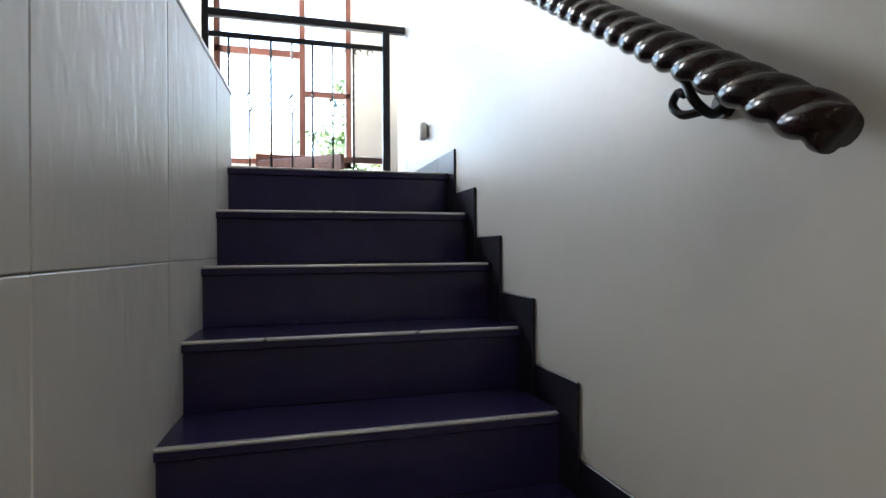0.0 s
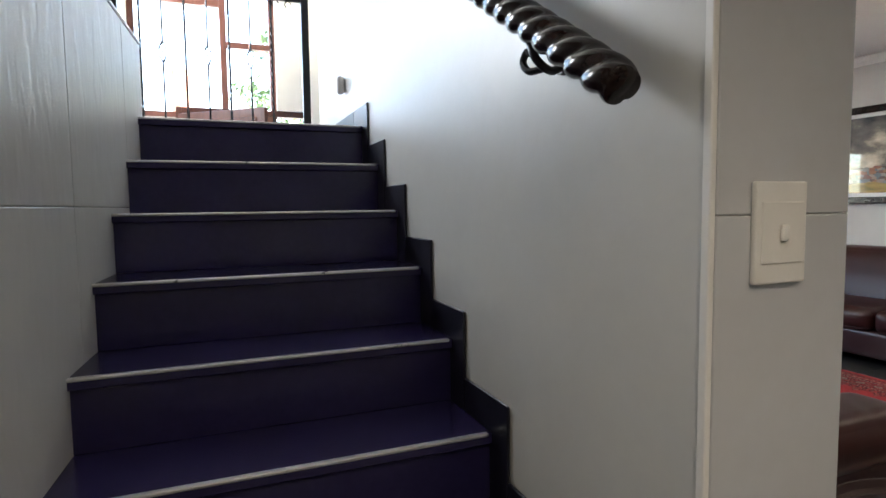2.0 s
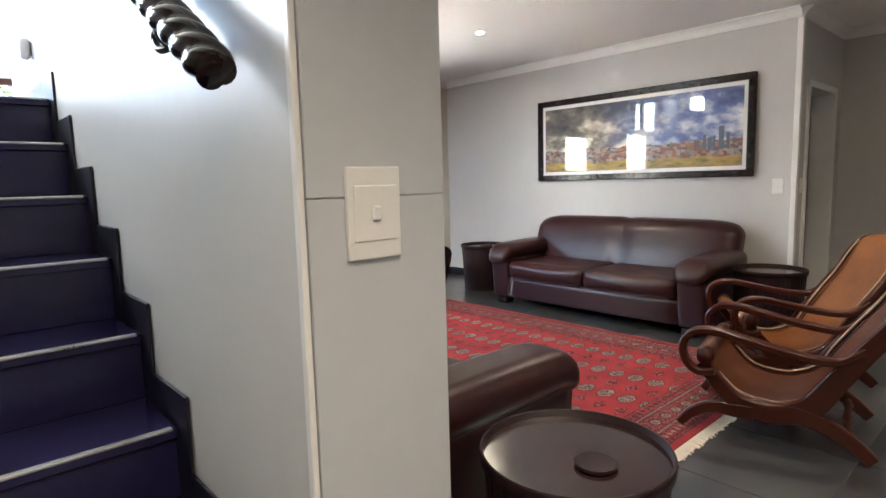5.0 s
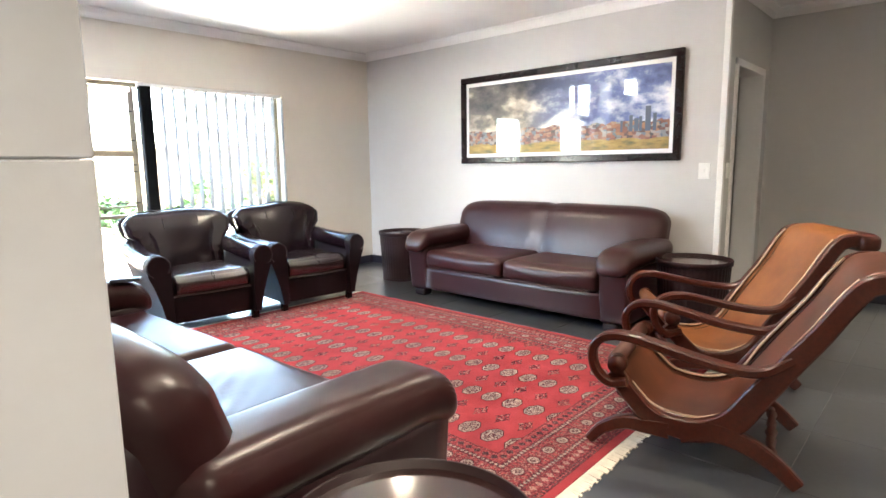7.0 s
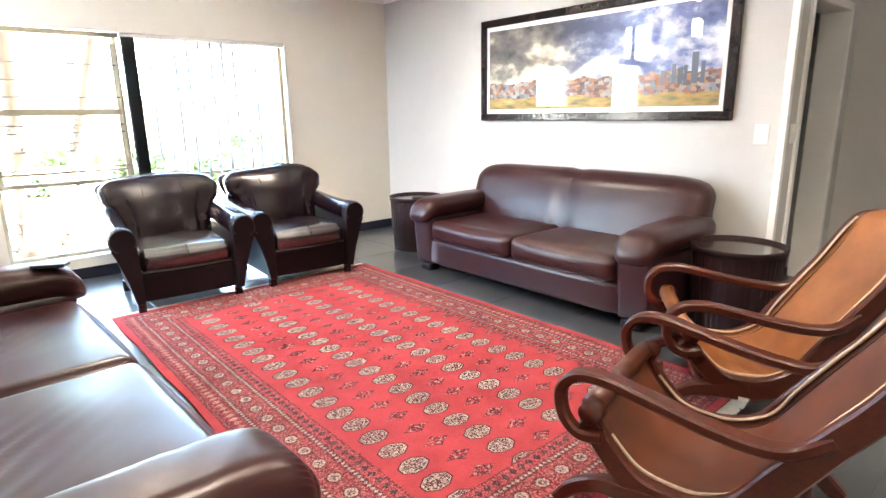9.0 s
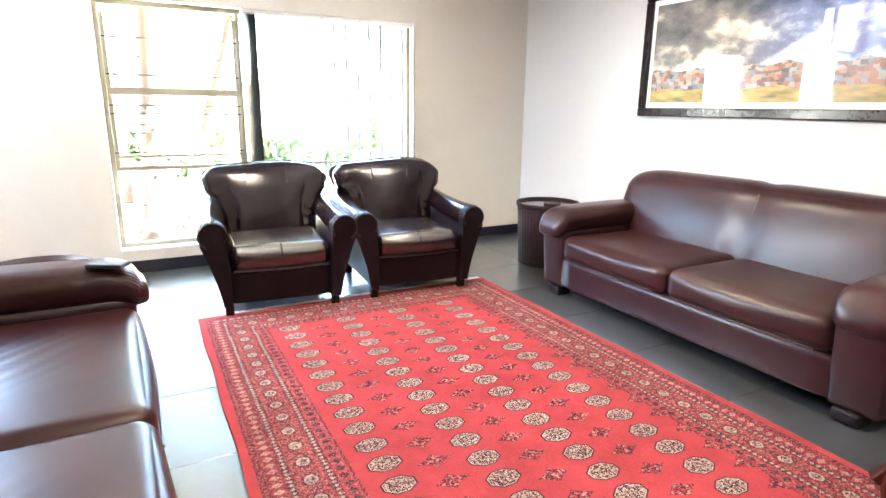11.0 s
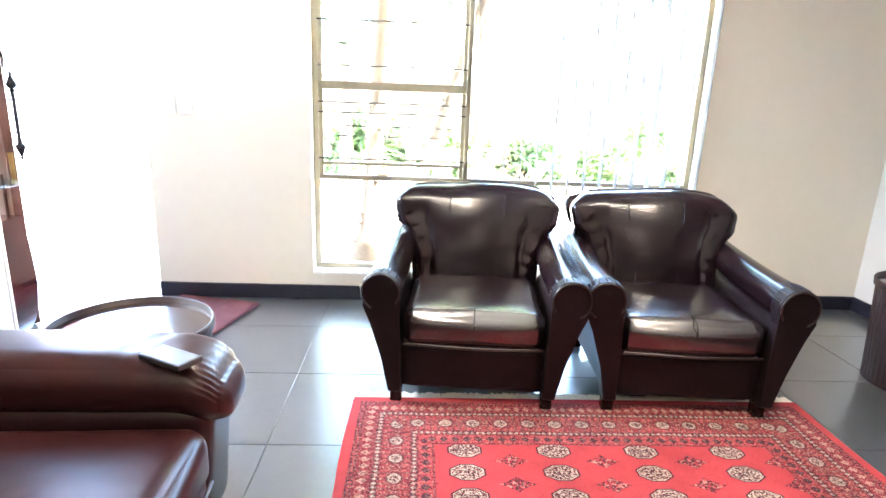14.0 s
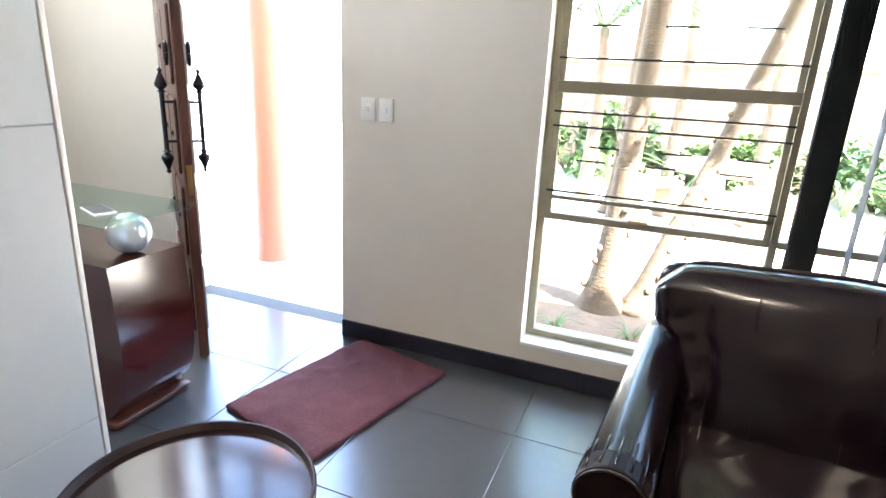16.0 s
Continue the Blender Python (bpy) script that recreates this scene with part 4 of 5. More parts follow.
def club_chair(m, label):
    s = thing("club_armchair", m, label, "armchair", "black leather club chairs")
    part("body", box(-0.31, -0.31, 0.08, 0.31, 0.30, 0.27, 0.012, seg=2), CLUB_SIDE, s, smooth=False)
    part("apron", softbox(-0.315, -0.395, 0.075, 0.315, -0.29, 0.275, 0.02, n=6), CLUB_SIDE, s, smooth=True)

    def sag(x, y, z):
        crease = 0.004 * math.exp(-(x / 0.010) ** 2) + 0.0035 * math.sin(26 * x + 9 * noise.noise((x * 5, y * 5, 1))) * math.exp(-((y - 0.05) / 0.18) ** 2)
        return x, y, z - (0.022 * math.exp(-(x * x * 16 + (y + 0.02) ** 2 * 14)) - 0.007 * noise.noise((x * 6, y * 6, 4)) + crease) * (z > 0.36)
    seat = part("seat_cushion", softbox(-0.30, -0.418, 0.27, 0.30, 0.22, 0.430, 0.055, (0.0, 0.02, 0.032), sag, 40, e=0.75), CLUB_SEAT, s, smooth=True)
    part("seam", tube([(0, -0.436, 0.31), (0, -0.412, 0.428), (0, -0.20, 0.441), (0, 0.1, 0.432)], 0.0022, 6), CLUB, seat)
    part("piping", tube([(-0.285, -0.424, 0.29), (0, -0.440, 0.288), (0.285, -0.424, 0.29)], 0.006, 6), PIPING, seat)

    def back_shape(x, y, z):
        t = max(0.0, min(1.0, (z - 0.36) / 0.50))
        xx = x / 0.41 * back_half(t)
        side = abs(x) / 0.41
        wing = max(0.0, side - 0.70) / 0.30
        fold = 0.013 * math.exp(-((side - 0.72 + 0.10 * t) / 0.035) ** 2) * max(0.0, math.sin(math.pi * min(1.0, t * 1.1))) * (y < 0.17)
        pucker = 0.003 * math.sin(z * 70 + 5 * noise.noise((x * 6, z * 6, 2))) * math.exp(-((side - 0.80) / 0.10) ** 2) * (y < 0.17)
        return (xx, y + 0.17 * t - 0.050 * wing ** 1.5 * t + fold + pucker + 0.006 * noise.noise((x * 6, z * 5, y * 3 + 3)),
                z - 0.030 * side ** 5 * t + 0.008 * math.sin(x * 9 + 0.6) * t)
    back = part("backrest", softbox(-0.41, 0.10, 0.34, 0.41, 0.25, 0.86, 0.062, (0, 0.04, 0.0), back_shape, 46, e=0.8), CLUB, s, smooth=True)

    def on_back(x, z):
        return back_shape(x, 0.10 - 0.026, z)
    for x in (-0.135, 0.135):
        part("seam", tube([on_back(x, z) for z in (0.44, 0.52, 0.60, 0.68, 0.76, 0.815)], 0.003, 6), CLUB, back)
    part("piping", tube([Vector(back_shape(x, 0.20, 0.86)) + Vector((0, 0, 0.002 - 0.05 * max(0.0, abs(x) - 0.345) / 0.065)) for x in (-0.395, -0.35, -0.27, -0.13, 0, 0.13, 0.27, 0.35, 0.395)], 0.0065, 8), PIPING, back)
    part("back_panel", softbox(-0.31, 0.24, 0.09, 0.31, 0.33, 0.42, 0.03, n=6), CLUB, s, smooth=True)

    def shell_shape(x, y, z):
        t = max(0.0, min(1.0, (z - 0.36) / 0.50))
        return x / 0.41 * (back_half(t) + 0.006), y + 0.17 * t, z - 0.03 * (abs(x) / 0.41) ** 5 * t
    part("back_shell", softbox(-0.41, 0.245, 0.36, 0.41, 0.285, 0.835, 0.018, (0, 0, 0), shell_shape, 12), CLUB, s, smooth=True)
    rc, rz, rr = 0.386, 0.515, 0.082
    for sx in (-1, 1):
        def side_shape(x, y, z):
            k = max(0.0, (z - 0.10) / 0.42)
            return x + sx * 0.090 * k ** 1.5, y - 0.03 * k * (y < 0), z
        x0, x1 = sorted((sx * 0.275, sx * 0.342))
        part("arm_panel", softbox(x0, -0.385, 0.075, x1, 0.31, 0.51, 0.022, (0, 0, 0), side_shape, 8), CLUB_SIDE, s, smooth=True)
        path = [Vector((sx * (rc - 0.012 * k / 12), -0.432 + 0.80 * k / 12, rz + 0.055 * (k / 12) ** 2)) for k in range(13)]
        roll = part("arm_roll", sweep(path, lambda q: [((rr - 0.012 * q) * math.cos(a * math.tau / 24), (rr - 0.012 * q) * math.sin(a * math.tau / 24)) for a in range(24)]), CLUB, s, smooth=True)
        # front: a scroll that runs down into a tapered post
        prof = [(0.300, 0.075), (0.302, 0.26), (0.318, 0.44)]
        prof += [(rc + rr * 1.02 * math.cos(a), rz + rr * 1.02 * math.sin(a)) for a in [math.radians(200 - 12 * j) for j in range(21)]]
        prof += [(0.428, 0.38), (0.382, 0.23), (0.352, 0.075)]
        front = bmesh.new()
        rows_ = [[front.verts.new((sx * a, yv, b)) for a, b in prof] for yv in (-0.445, -0.375)]
        for k in range(len(prof)):
            front.faces.new((rows_[0][k], rows_[0][(k + 1) % len(prof)], rows_[1][(k + 1) % len(prof)], rows_[1][k]))
        caps = [front.faces.new(rows_[0]), front.faces.new(rows_[1])]
        bmesh.ops.bevel(front, geom=list(caps[0].edges), offset=0.010, segments=3, profile=0.6, affect="EDGES")
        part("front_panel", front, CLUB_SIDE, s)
        scroll = [(sx * (rc + rr * 0.93 * math.cos(a)), -0.4455, rz + rr * 0.93 * math.sin(a)) for a in [math.radians(215 - 14.5 * j) for j in range(20)]]
        part("piping", tube(scroll, 0.0042, 6, None, 2, side=(0, 1, 0)), PIPING, roll, smooth=True)
        for j in range(7):
            a = math.radians(20 + 23 * j)
            d = Vector((sx * math.cos(a), 0, math.sin(a)))
            part("gather", tube([Vector((sx * rc, -0.425, rz)) + d * (rr + 0.0005), Vector((sx * rc, -0.36, rz)) + d * (rr + 0.001), Vector((sx * rc, -0.31, rz)) + d * (rr - 0.003)], 0.0035, 5, None, 2), CLUB, roll, smooth=True)
        for fy in (-0.385, 0.28):
            part("foot", box(sx * 0.322 - 0.025, fy - 0.025, 0.0, sx * 0.322 + 0.025, fy + 0.025, 0.085, 0.006), VARNISH, s)
    return s


club_chair(pose(2.72, 4.262, 0, 0, 0, -5), "black-brown leather club armchair with rolled arms, in front of the window")
club_chair(pose(3.625, 4.215, 0, 0, 0, -4), "black-brown leather club armchair with rolled arms, beside its twin")


# ---- drum side tables ----
def drum_table(m, label):
    s = thing("drum_table", m, label, "side table", "round drum side tables")
    out = bmesh.new()
    seg = 96
    levels = [(0.222, 0.02), (0.247, 0.475)]
    rings = []
    for r, z in levels:
        rings.append([out.verts.new(((r + (0.0014 if k % 2 else -0.0010)) * math.cos(k * math.tau / seg), (r + (0.0014 if k % 2 else -0.0010)) * math.sin(k * math.tau / seg), z)) for k in range(seg)])
    for k in range(seg):
        out.faces.new((rings[0][k], rings[0][(k + 1) % seg], rings[1][(k + 1) % seg], rings[1][k]))
    out.faces.new(rings[0])
    out.faces.new(rings[1])
    part("drum", out, DRUM, s, "fluted dark brown drum")
    part("plinth", turned([(0.216, 0), (0.226, 0.004), (0.226, 0.024), (0.216, 0.026)], 48), DRUM, s)
    part("rim", turned([(0.246, 0.474), (0.258, 0.478), (0.260, 0.508), (0.257, 0.514), (0.251, 0.512), (0.249, 0.492), (0.24, 0.490), (0.23, 0.476)], 64), DRUM, s, smooth=True)
    part("tray", cyl(0, 0, 0.482, 0.4925, 0.2485, seg=64), DRUM_TOP, s, "brown tray top")
    return s


drum_table(pose(1.44, 0.475, 0), "round dark brown drum table by the pillar end of the sofa")
drum_table(pose(4.92, 4.12, 0), "round dark brown drum table in the room's corner")
drum_table(pose(4.94, 1.12, 0), "round dark brown drum table beside the picture sofa")
drum_table(pose(1.485, 3.505, 0), "round dark brown drum table between sofa and entrance")
bowl = thing("coaster", pose(1.425, 0.40, 0.4926), "small round dark coaster on the drum table", "coaster")
part("disc", turned([(0.050, 0), (0.056, 0.004), (0.056, 0.012), (0.05, 0.014)], 32), DRUM, bowl)
bowl = thing("coaster", pose(4.93, 4.08, 0.4926), "small dark tray piece on the corner table", "coaster")
part("disc", turned([(0.06, 0), (0.07, 0.004), (0.07, 0.012), (0.06, 0.014)], 32), DRUM, bowl)

# ---- rug ----
rug = thing("rug", pose((2.18 + 4.16) / 2, (0.735 + 3.905) / 2, 0.004), "red hand-knotted rug with rows of cream medallions", "rug")
bm = bmesh.new()
nx, ny = 30, 48
grid = [[bm.verts.new((-RUG_W / 2 + RUG_W * i / nx + 0.004 * math.sin(j * 0.55) * (i in (0, nx)), -RUG_L / 2 + RUG_L * j / ny, 0.010 + 0.0012 * noise.noise((i * 0.5, j * 0.5, 0)))) for i in range(nx + 1)] for j in range(ny + 1)]
for j in range(ny):
    for i in range(nx):
        bm.faces.new((grid[j][i], grid[j][i + 1], grid[j + 1][i + 1], grid[j + 1][i]))
ext = bmesh.ops.extrude_face_region(bm, geom=bm.faces[:])
for v in [g for g in ext["geom"] if isinstance(g, bmesh.types.BMVert)]:
    v.co.z = 0.0
part("woven_field", bm, RUG, rug)
rnd = random.Random(4)
for sg in (-1, 1):
    bm = bmesh.new()
    for k in range(150):
        x = -RUG_W / 2 + RUG_W * (k + 0.5) / 150
        w, ln = 0.0068, 0.058 + rnd.uniform(-0.007, 0.008)
        dx = rnd.uniform(-0.003, 0.003)
        y0, y1 = sg * RUG_L / 2, sg * (RUG_L / 2 + ln)
        vs = [bm.verts.new(p) for p in ((x - w, y0, 0.006), (x + w, y0, 0.006), (x + w + dx, y1, 0.002), (x - w + dx, y1, 0.002), (x - w, y0, 0.0), (x + w, y0, 0.0), (x + w + dx, y1, -0.002), (x - w + dx, y1, -0.002))]
        for f in ((0, 1, 2, 3), (4, 5, 6, 7), (0, 1, 5, 4), (1, 2, 6, 5), (2, 3, 7, 6), (3, 0, 4, 7)):
            bm.faces.new([vs[i] for i in f])
    tagged(part("fringe", bm, FRINGE, rug, "cream cotton fringe"), kind="stuff")


# ---- planter's chairs ----
def planter_chair(m, label, hide):
    """Faces +y; origin on the floor between the front feet; local f runs forward."""
    s = thing("planter_chair", m, label, "armchair", "wooden planter chairs")
    half = 0.275
    body = [(-0.115, 0.345), (-0.185, 0.255), (-0.27, 0.175), (-0.37, 0.152), (-0.46, 0.158), (-0.565, 0.215), (-0.652, 0.345), (-0.74, 0.475), (-0.82, 0.590), (-0.885, 0.700), (-0.94, 0.775), (-1.00, 0.795), (-1.05, 0.785)]
    for sx in (-1, 1):
        x = sx * half
        side = spline([(x, f, z) for f, z in body], 8)
        fr = part("side_frame", sweep(side, slab(0.036, lambda q: 0.068 + 0.03 * math.exp(-((q - 0.40) / 0.2) ** 2), 0.007)), MAHOGANY, s, smooth=False)
        part("edge_stitching", tube([(x - sx * 0.024, f + 0.022 * (f < -0.6), z + 0.046 - 0.022 * (f < -0.6)) for f, z in body[1:-2]], 0.006, 6, smooth_n=6), STITCH, fr, "pale stitched leather edge")
        arm = [(-0.175, 0.315), (-0.10, 0.305), (-0.045, 0.355), (-0.035, 0.44), (-0.085, 0.497), (-0.175, 0.508), (-0.295, 0.485), (-0.445, 0.452), (-0.575, 0.434), (-0.665, 0.440), (-0.745, 0.492)]
        part("arm_rest", sweep(spline([(x + sx * 0.028 * min(1.0, max(0.0, (f + 0.745) / 0.17)), f, z) for f, z in arm], 8), slab(lambda q: 0.045 + 0.018 * math.sin(min(1, max(0, q * 1.6 - 0.5)) * math.pi), 0.036, 0.008)), MAHOGANY, s)
        part("scroll", sweep([Vector((x - 0.026 + sx * 0.010, -0.132, 0.380)), Vector((x + 0.026 + sx * 0.010, -0.132, 0.380))], ring(0.037, 18), side=Vector((0, 1, 0))), MAHOGANY, s, smooth=True)
        leg_f = [(-0.34, 0.135), (-0.25, 0.135), (-0.16, 0.130), (-0.075, 0.085), (-0.02, 0.022)]
        leg_r = [(-0.38, 0.140), (-0.50, 0.165), (-0.61, 0.140), (-0.71, 0.085), (-0.79, 0.016)]
        part("front_leg", sweep(spline([(x, f, z) for f, z in leg_f], 6), slab(0.038, lambda q: 0.075 - 0.034 * q, 0.007)), MAHOGANY, s)
        part("rear_leg", sweep(spline([(x, f, z) for f, z in leg_r], 6), slab(0.038, lambda q: 0.095 - 0.042 * q, 0.007)), MAHOGANY, s)
    rod = [(0.012, -half), (0.014, -0.22), (0.022, -0.19), (0.013, -0.16), (0.020, -0.08), (0.013, -0.05), (0.024, 0), (0.013, 0.05), (0.020, 0.08), (0.013, 0.16), (0.022, 0.19), (0.014, 0.22), (0.012, half)]
    for f, z in ((-0.70, 0.088), (-0.20, 0.135)):
        st = part("stretcher", turned(rod, 14), MAHOGANY, s, "turned stretcher", True)
        st.matrix_basis = pose(0, f, z, 0, 90, 0)
    crest = part("crest_rail", softbox(-half - 0.045, -1.125, 0.735, half + 0.045, -1.020, 0.832, 0.036, n=8), MAHOGANY, s, smooth=True)
    # slung leather
    top = spline([(0, f, z + 0.034) for f, z in [(-0.105, 0.37), *body[1:-1], (-1.03, 0.80)]], 7)
    bm = bmesh.new()
    cols = 12
    sheets = []
    for off in (0.0, -0.012):
        rows_ = []
        for i, p in enumerate(top):
            d = (top[min(i + 1, len(top) - 1)] - top[max(i - 1, 0)]).normalized()
            nrm = Vector((0, d.z, -d.y))
            if nrm.z < 0:
                nrm = -nrm
            row = []
            for k in range(cols + 1):
                q = k / cols * 2 - 1
                sagging = -0.035 * (1 - q * q) * math.sin(math.pi * min(1, i / (len(top) - 1) * 1.1)) + 0.01 * (1 - q * q)
                row.append(bm.verts.new(Vector((q * (half - 0.02), p.y, p.z)) + nrm * (off + sagging)))
            rows_.append(row)
        sheets.append(rows_)
        for i in range(len(top) - 1):
            for k in range(cols):
                bm.faces.new((rows_[i][k], rows_[i][k + 1], rows_[i + 1][k + 1], rows_[i + 1][k]))
    a, b = sheets
    for i in range(len(top) - 1):
        for k in (0, cols):
            bm.faces.new((a[i][k], a[i + 1][k], b[i + 1][k], b[i][k]))
    for i in (0, len(top) - 1):
        for k in range(cols):
            bm.faces.new((a[i][k], a[i][k + 1], b[i][k + 1], b[i][k]))
    sling = part("leather_sling", bm, hide, s, "slung saddle leather seat and back", True)
    for q in (-0.86, 0.86):
        part("stitched_seam", tube([(q * (half - 0.02), p.y, p.z - 0.0065) for p in top[4:-4:4]], 0.0026, 6, smooth_n=3), PIPING, sling)
    part("front_roll", sweep([Vector((-half + 0.02, -0.118, 0.385)), Vector((half - 0.02, -0.118, 0.385))], ring(0.034, 16), side=Vector((0, 1, 0))), hide, sling, smooth=True)
    return s


planter_chair(pose(2.86 + 0.29 * math.cos(radians(12)), 0.86 + 0.29 * math.sin(radians(12)), 0, 0, 0, 12), "mahogany planter chair with chestnut leather sling on the rug's edge", CHESTNUT)
planter_chair(pose(3.66 + 0.27 * math.cos(radians(36)), 0.935 + 0.27 * math.sin(radians(36)), 0, 0, 0, 36), "mahogany planter chair with tan leather sling beside the drum table", TAN)

# ---- picture ----
pic = thing("picture", pose(PX - 0.002, 2.535, 1.645), "long framed cityscape print under glass with white mount", "picture")
fw, fh, ft = 2.26 / 2, 0.865 / 2, 0.062
for nm, b in (("frame_rail", (-fw, fh - ft, fw, fh)), ("frame_rail", (-fw, -fh, fw, -fh + ft)), ("frame_rail", (-fw, -fh + ft, -fw + ft, fh - ft)), ("frame_rail", (fw - ft, -fh + ft, fw, fh - ft))):
    part(nm, box(-0.038, b[0], b[1], 0, b[2], b[3], 0.008, seg=2), VARNISH, pic, "dark moulded frame")
part("mount", box(-0.014, -fw + ft - 0.003, -fh + ft - 0.003, -0.004, fw - ft + 0.003, fh - ft + 0.003), TRIM, pic, "white mount")
part("print", box(-0.019, -PIC_W / 2, -PIC_H / 2, -0.015, PIC_W / 2, PIC_H / 2), PRINT, pic, "cityscape under stormy and blue sky")

# ---- phones ----
def phone(m, label, top, thick=0.009):
    p = thing("phone", m, label, "phone")
    part("case", box(-0.038, -0.072, 0, 0.038, 0.072, thick, 0.003, seg=2), PHONE if top is PHONE_GREY else PLASTIC, p)
    part("screen", box(-0.034, -0.066, thick - 0.0002, 0.034, 0.066, thick + 0.0006), top, p)


phone(pose(1.815, 3.035, 0.606, 0, 2, 62), "dark smartphone lying on the sofa's arm", PHONE_GREY, 0.016)

# ---- entrance ----
con = thing("console_table", pose(0.17, 4.25, 0, 0, 0, 0), "polished red-brown console with a glass top", "console table")
bm = bmesh.new()
prof = [(v.x, v.y) for v in [*spline([(0.09, 0.03, 0), (0.17, 0.14, 0), (0.20, 0.30, 0), (0.198, 0.45, 0), (0.18, 0.668, 0)], 5)]]
prof = [(-0.45, 0.03), *[(a + 0.20, b) for a, b in prof], (-0.45, 0.668)]
ra = [bm.verts.new((a, -0.17, b)) for a, b in prof]
rb = [bm.verts.new((a, 0.17, b)) for a, b in prof]
for k in range(len(prof)):
    bm.faces.new((ra[k], ra[(k + 1) % len(prof)], rb[(k + 1) % len(prof)], rb[k]))
bm.faces.new(ra)
bm.faces.new(rb)
part("body", bm, CONSOLE, con)
part("foot_moulding", softbox(-0.42, -0.19, 0.0, 0.34, 0.19, 0.035, 0.015, n=5), MAHOGANY, con, smooth=True)
for x in (-0.36, 0.30):
    part("ball", turned([(0.079 * math.sin(a * math.pi / 14), 0.746 - 0.079 * math.cos(a * math.pi / 14)) for a in range(15)], 28, at=(x, 0)), SILVER, con, "silver ball support", True)
part("glass_top", box(-0.52, -0.21, 0.825, 0.44, 0.21, 0.837, 0.003), TABLE_GLASS, con, "clear glass top with green edge")
phone(pose(0.43, 4.17, 0.8375, 0, 0, 70), "white smartphone lying on the glass console top", PHONE)

# front door leaf, open inwards
HINGE = Vector((DOOR[0] + 0.03, WY + 0.03, 0))
edge = Vector((0.375, 4.655, 0))
ang = math.degrees(math.atan2(edge.y - HINGE.y, edge.x - HINGE.x))
LW = (edge - HINGE).length
door = thing("door_1", pose(HINGE.x, HINGE.y, 0.012, 0, 0, ang), "dark studded wooden front door standing open", "door", kind="structure")
part("leaf", box(0, -0.022, 0, LW, 0.022, 2.04, 0.004), DOORWOOD, door)
for j in range(5):
    for k in range(2):
        for sd in (-1, 1):
            x0 = 0.08 + k * (LW - 0.12) / 2
            y0, y1 = sorted((sd * 0.021, sd * 0.034))
            pn = part("panel", box(x0, y0, 0.10 + j * 0.385, x0 + (LW - 0.2) / 2, y1, 0.10 + j * 0.385 + 0.33, 0.008), DOORWOOD, door)
            part("stud", turned([(0.020, -0.012), (0.016, 0), (0.001, 0.012)], 10), IRON, pn, "iron stud").matrix_basis = pose(x0 + (LW - 0.2) / 4, sd * 0.035, 0.265 + j * 0.385, -90 * sd, 0, 0)
for sd in (-1, 1):
    h = part("pull_handle", tube([(LW - 0.09, sd * 0.075, 0.967), (LW - 0.09, sd * 0.075, 1.235)], 0.010, 10), IRON, door, "wrought iron pull handle with spear tips")
    for z, d in ((1.235, 1), (0.967, -1)):
        tip = part("spear_tip", turned([(0.012, -0.012), (0.018, -0.006), (0.010, 0.0), (0.024, 0.014), (0.026, 0.024), (0.006, 0.072), (0.011, 0.082), (0.001, 0.092)], 12), IRON, h)
        tip.matrix_basis = pose(LW - 0.09, sd * 0.075, z, 0 if d > 0 else 180, 0, 0)
        part("standoff", tube([(LW - 0.09, sd * 0.02, z - d * 0.05), (LW - 0.09, sd * 0.075, z - d * 0.05)], 0.006, 8), IRON, h)
    part("knocker", tube([(LW - 0.10 + 0.035 * math.cos(a * math.tau / 12), sd * 0.045, 1.385 + 0.045 * math.sin(a * math.tau / 12)) for a in range(13)], 0.008, 8), IRON, door, "round iron knocker")
part("lock_plate", box(LW - 0.001, -0.012, 0.79, LW + 0.002, 0.012, 0.925), BRASS, door, "brass lock plate")
bm = bmesh.new()
box(DOOR[0], WY + 0.06, 0, DOOR[0] + 0.05, WY + 0.14, DOOR[3], 0.004, bm)
box(DOOR[0] + 0.05, WY + 0.06, DOOR[3] - 0.05, DOOR[1], WY + 0.14, DOOR[3], 0.004, bm)
setting("door_1_frame", bm, DOORWOOD, "dark wooden hinge jamb and head of the front door", "door frame")

mt = thing("door_mat", pose(1.115, 4.70, 0.001, 0, 0, -14), "plush maroon door mat by the entrance", "door mat")


def crumple(x, y, z):
    return x, y, z + (0.012 * max(0, noise.noise((x * 14, y * 14, 1.3))) if z > 0.008 else 0)


part("plush_top", softbox(-0.27, -0.41, 0.0, 0.27, 0.41, 0.020, 0.009, (0, 0, 0), crumple, 44, e=1.0), MAT_PILE, mt, smooth=True)

# ---- outside ----
setting("ground", box(-400, WY + 0.241, -0.22, 400, 800, -0.115), PAVING, "pale sunlit paving and lawn outside the house", "ground")
setting("ground_inner", box(-400, -400, -0.30, 400, WY + 0.24, -0.221), PAVING, "ground under and behind the house", "ground")
setting("porch_floor", box(-2.0, WY + 0.2415, -0.114, 1.55, WY + 1.9, -0.006, 0.004), PORCH, "grey slate porch floor outside the door", "floor")
column = thing("porch_column", pose(-0.30, 6.03, -0.006), "round peach plastered porch column", "column")
part("shaft", turned([(0.115, 0.0), (0.105, 0.02), (0.098, 0.8), (0.088, 2.6)], 32), PEACH, column, smooth=True)
part("porch_base", cyl(0, 0, 0.0, 0.012, 0.125, seg=32), PORCH, column)
gar = thing("garage_door", pose(-2.2, 11.5, -0.115), "white garage front across the drive", "garage")
part("front", box(-2.6, 0, 0, 1.6, 0.3, 2.8, 0.01), PAINT, gar)
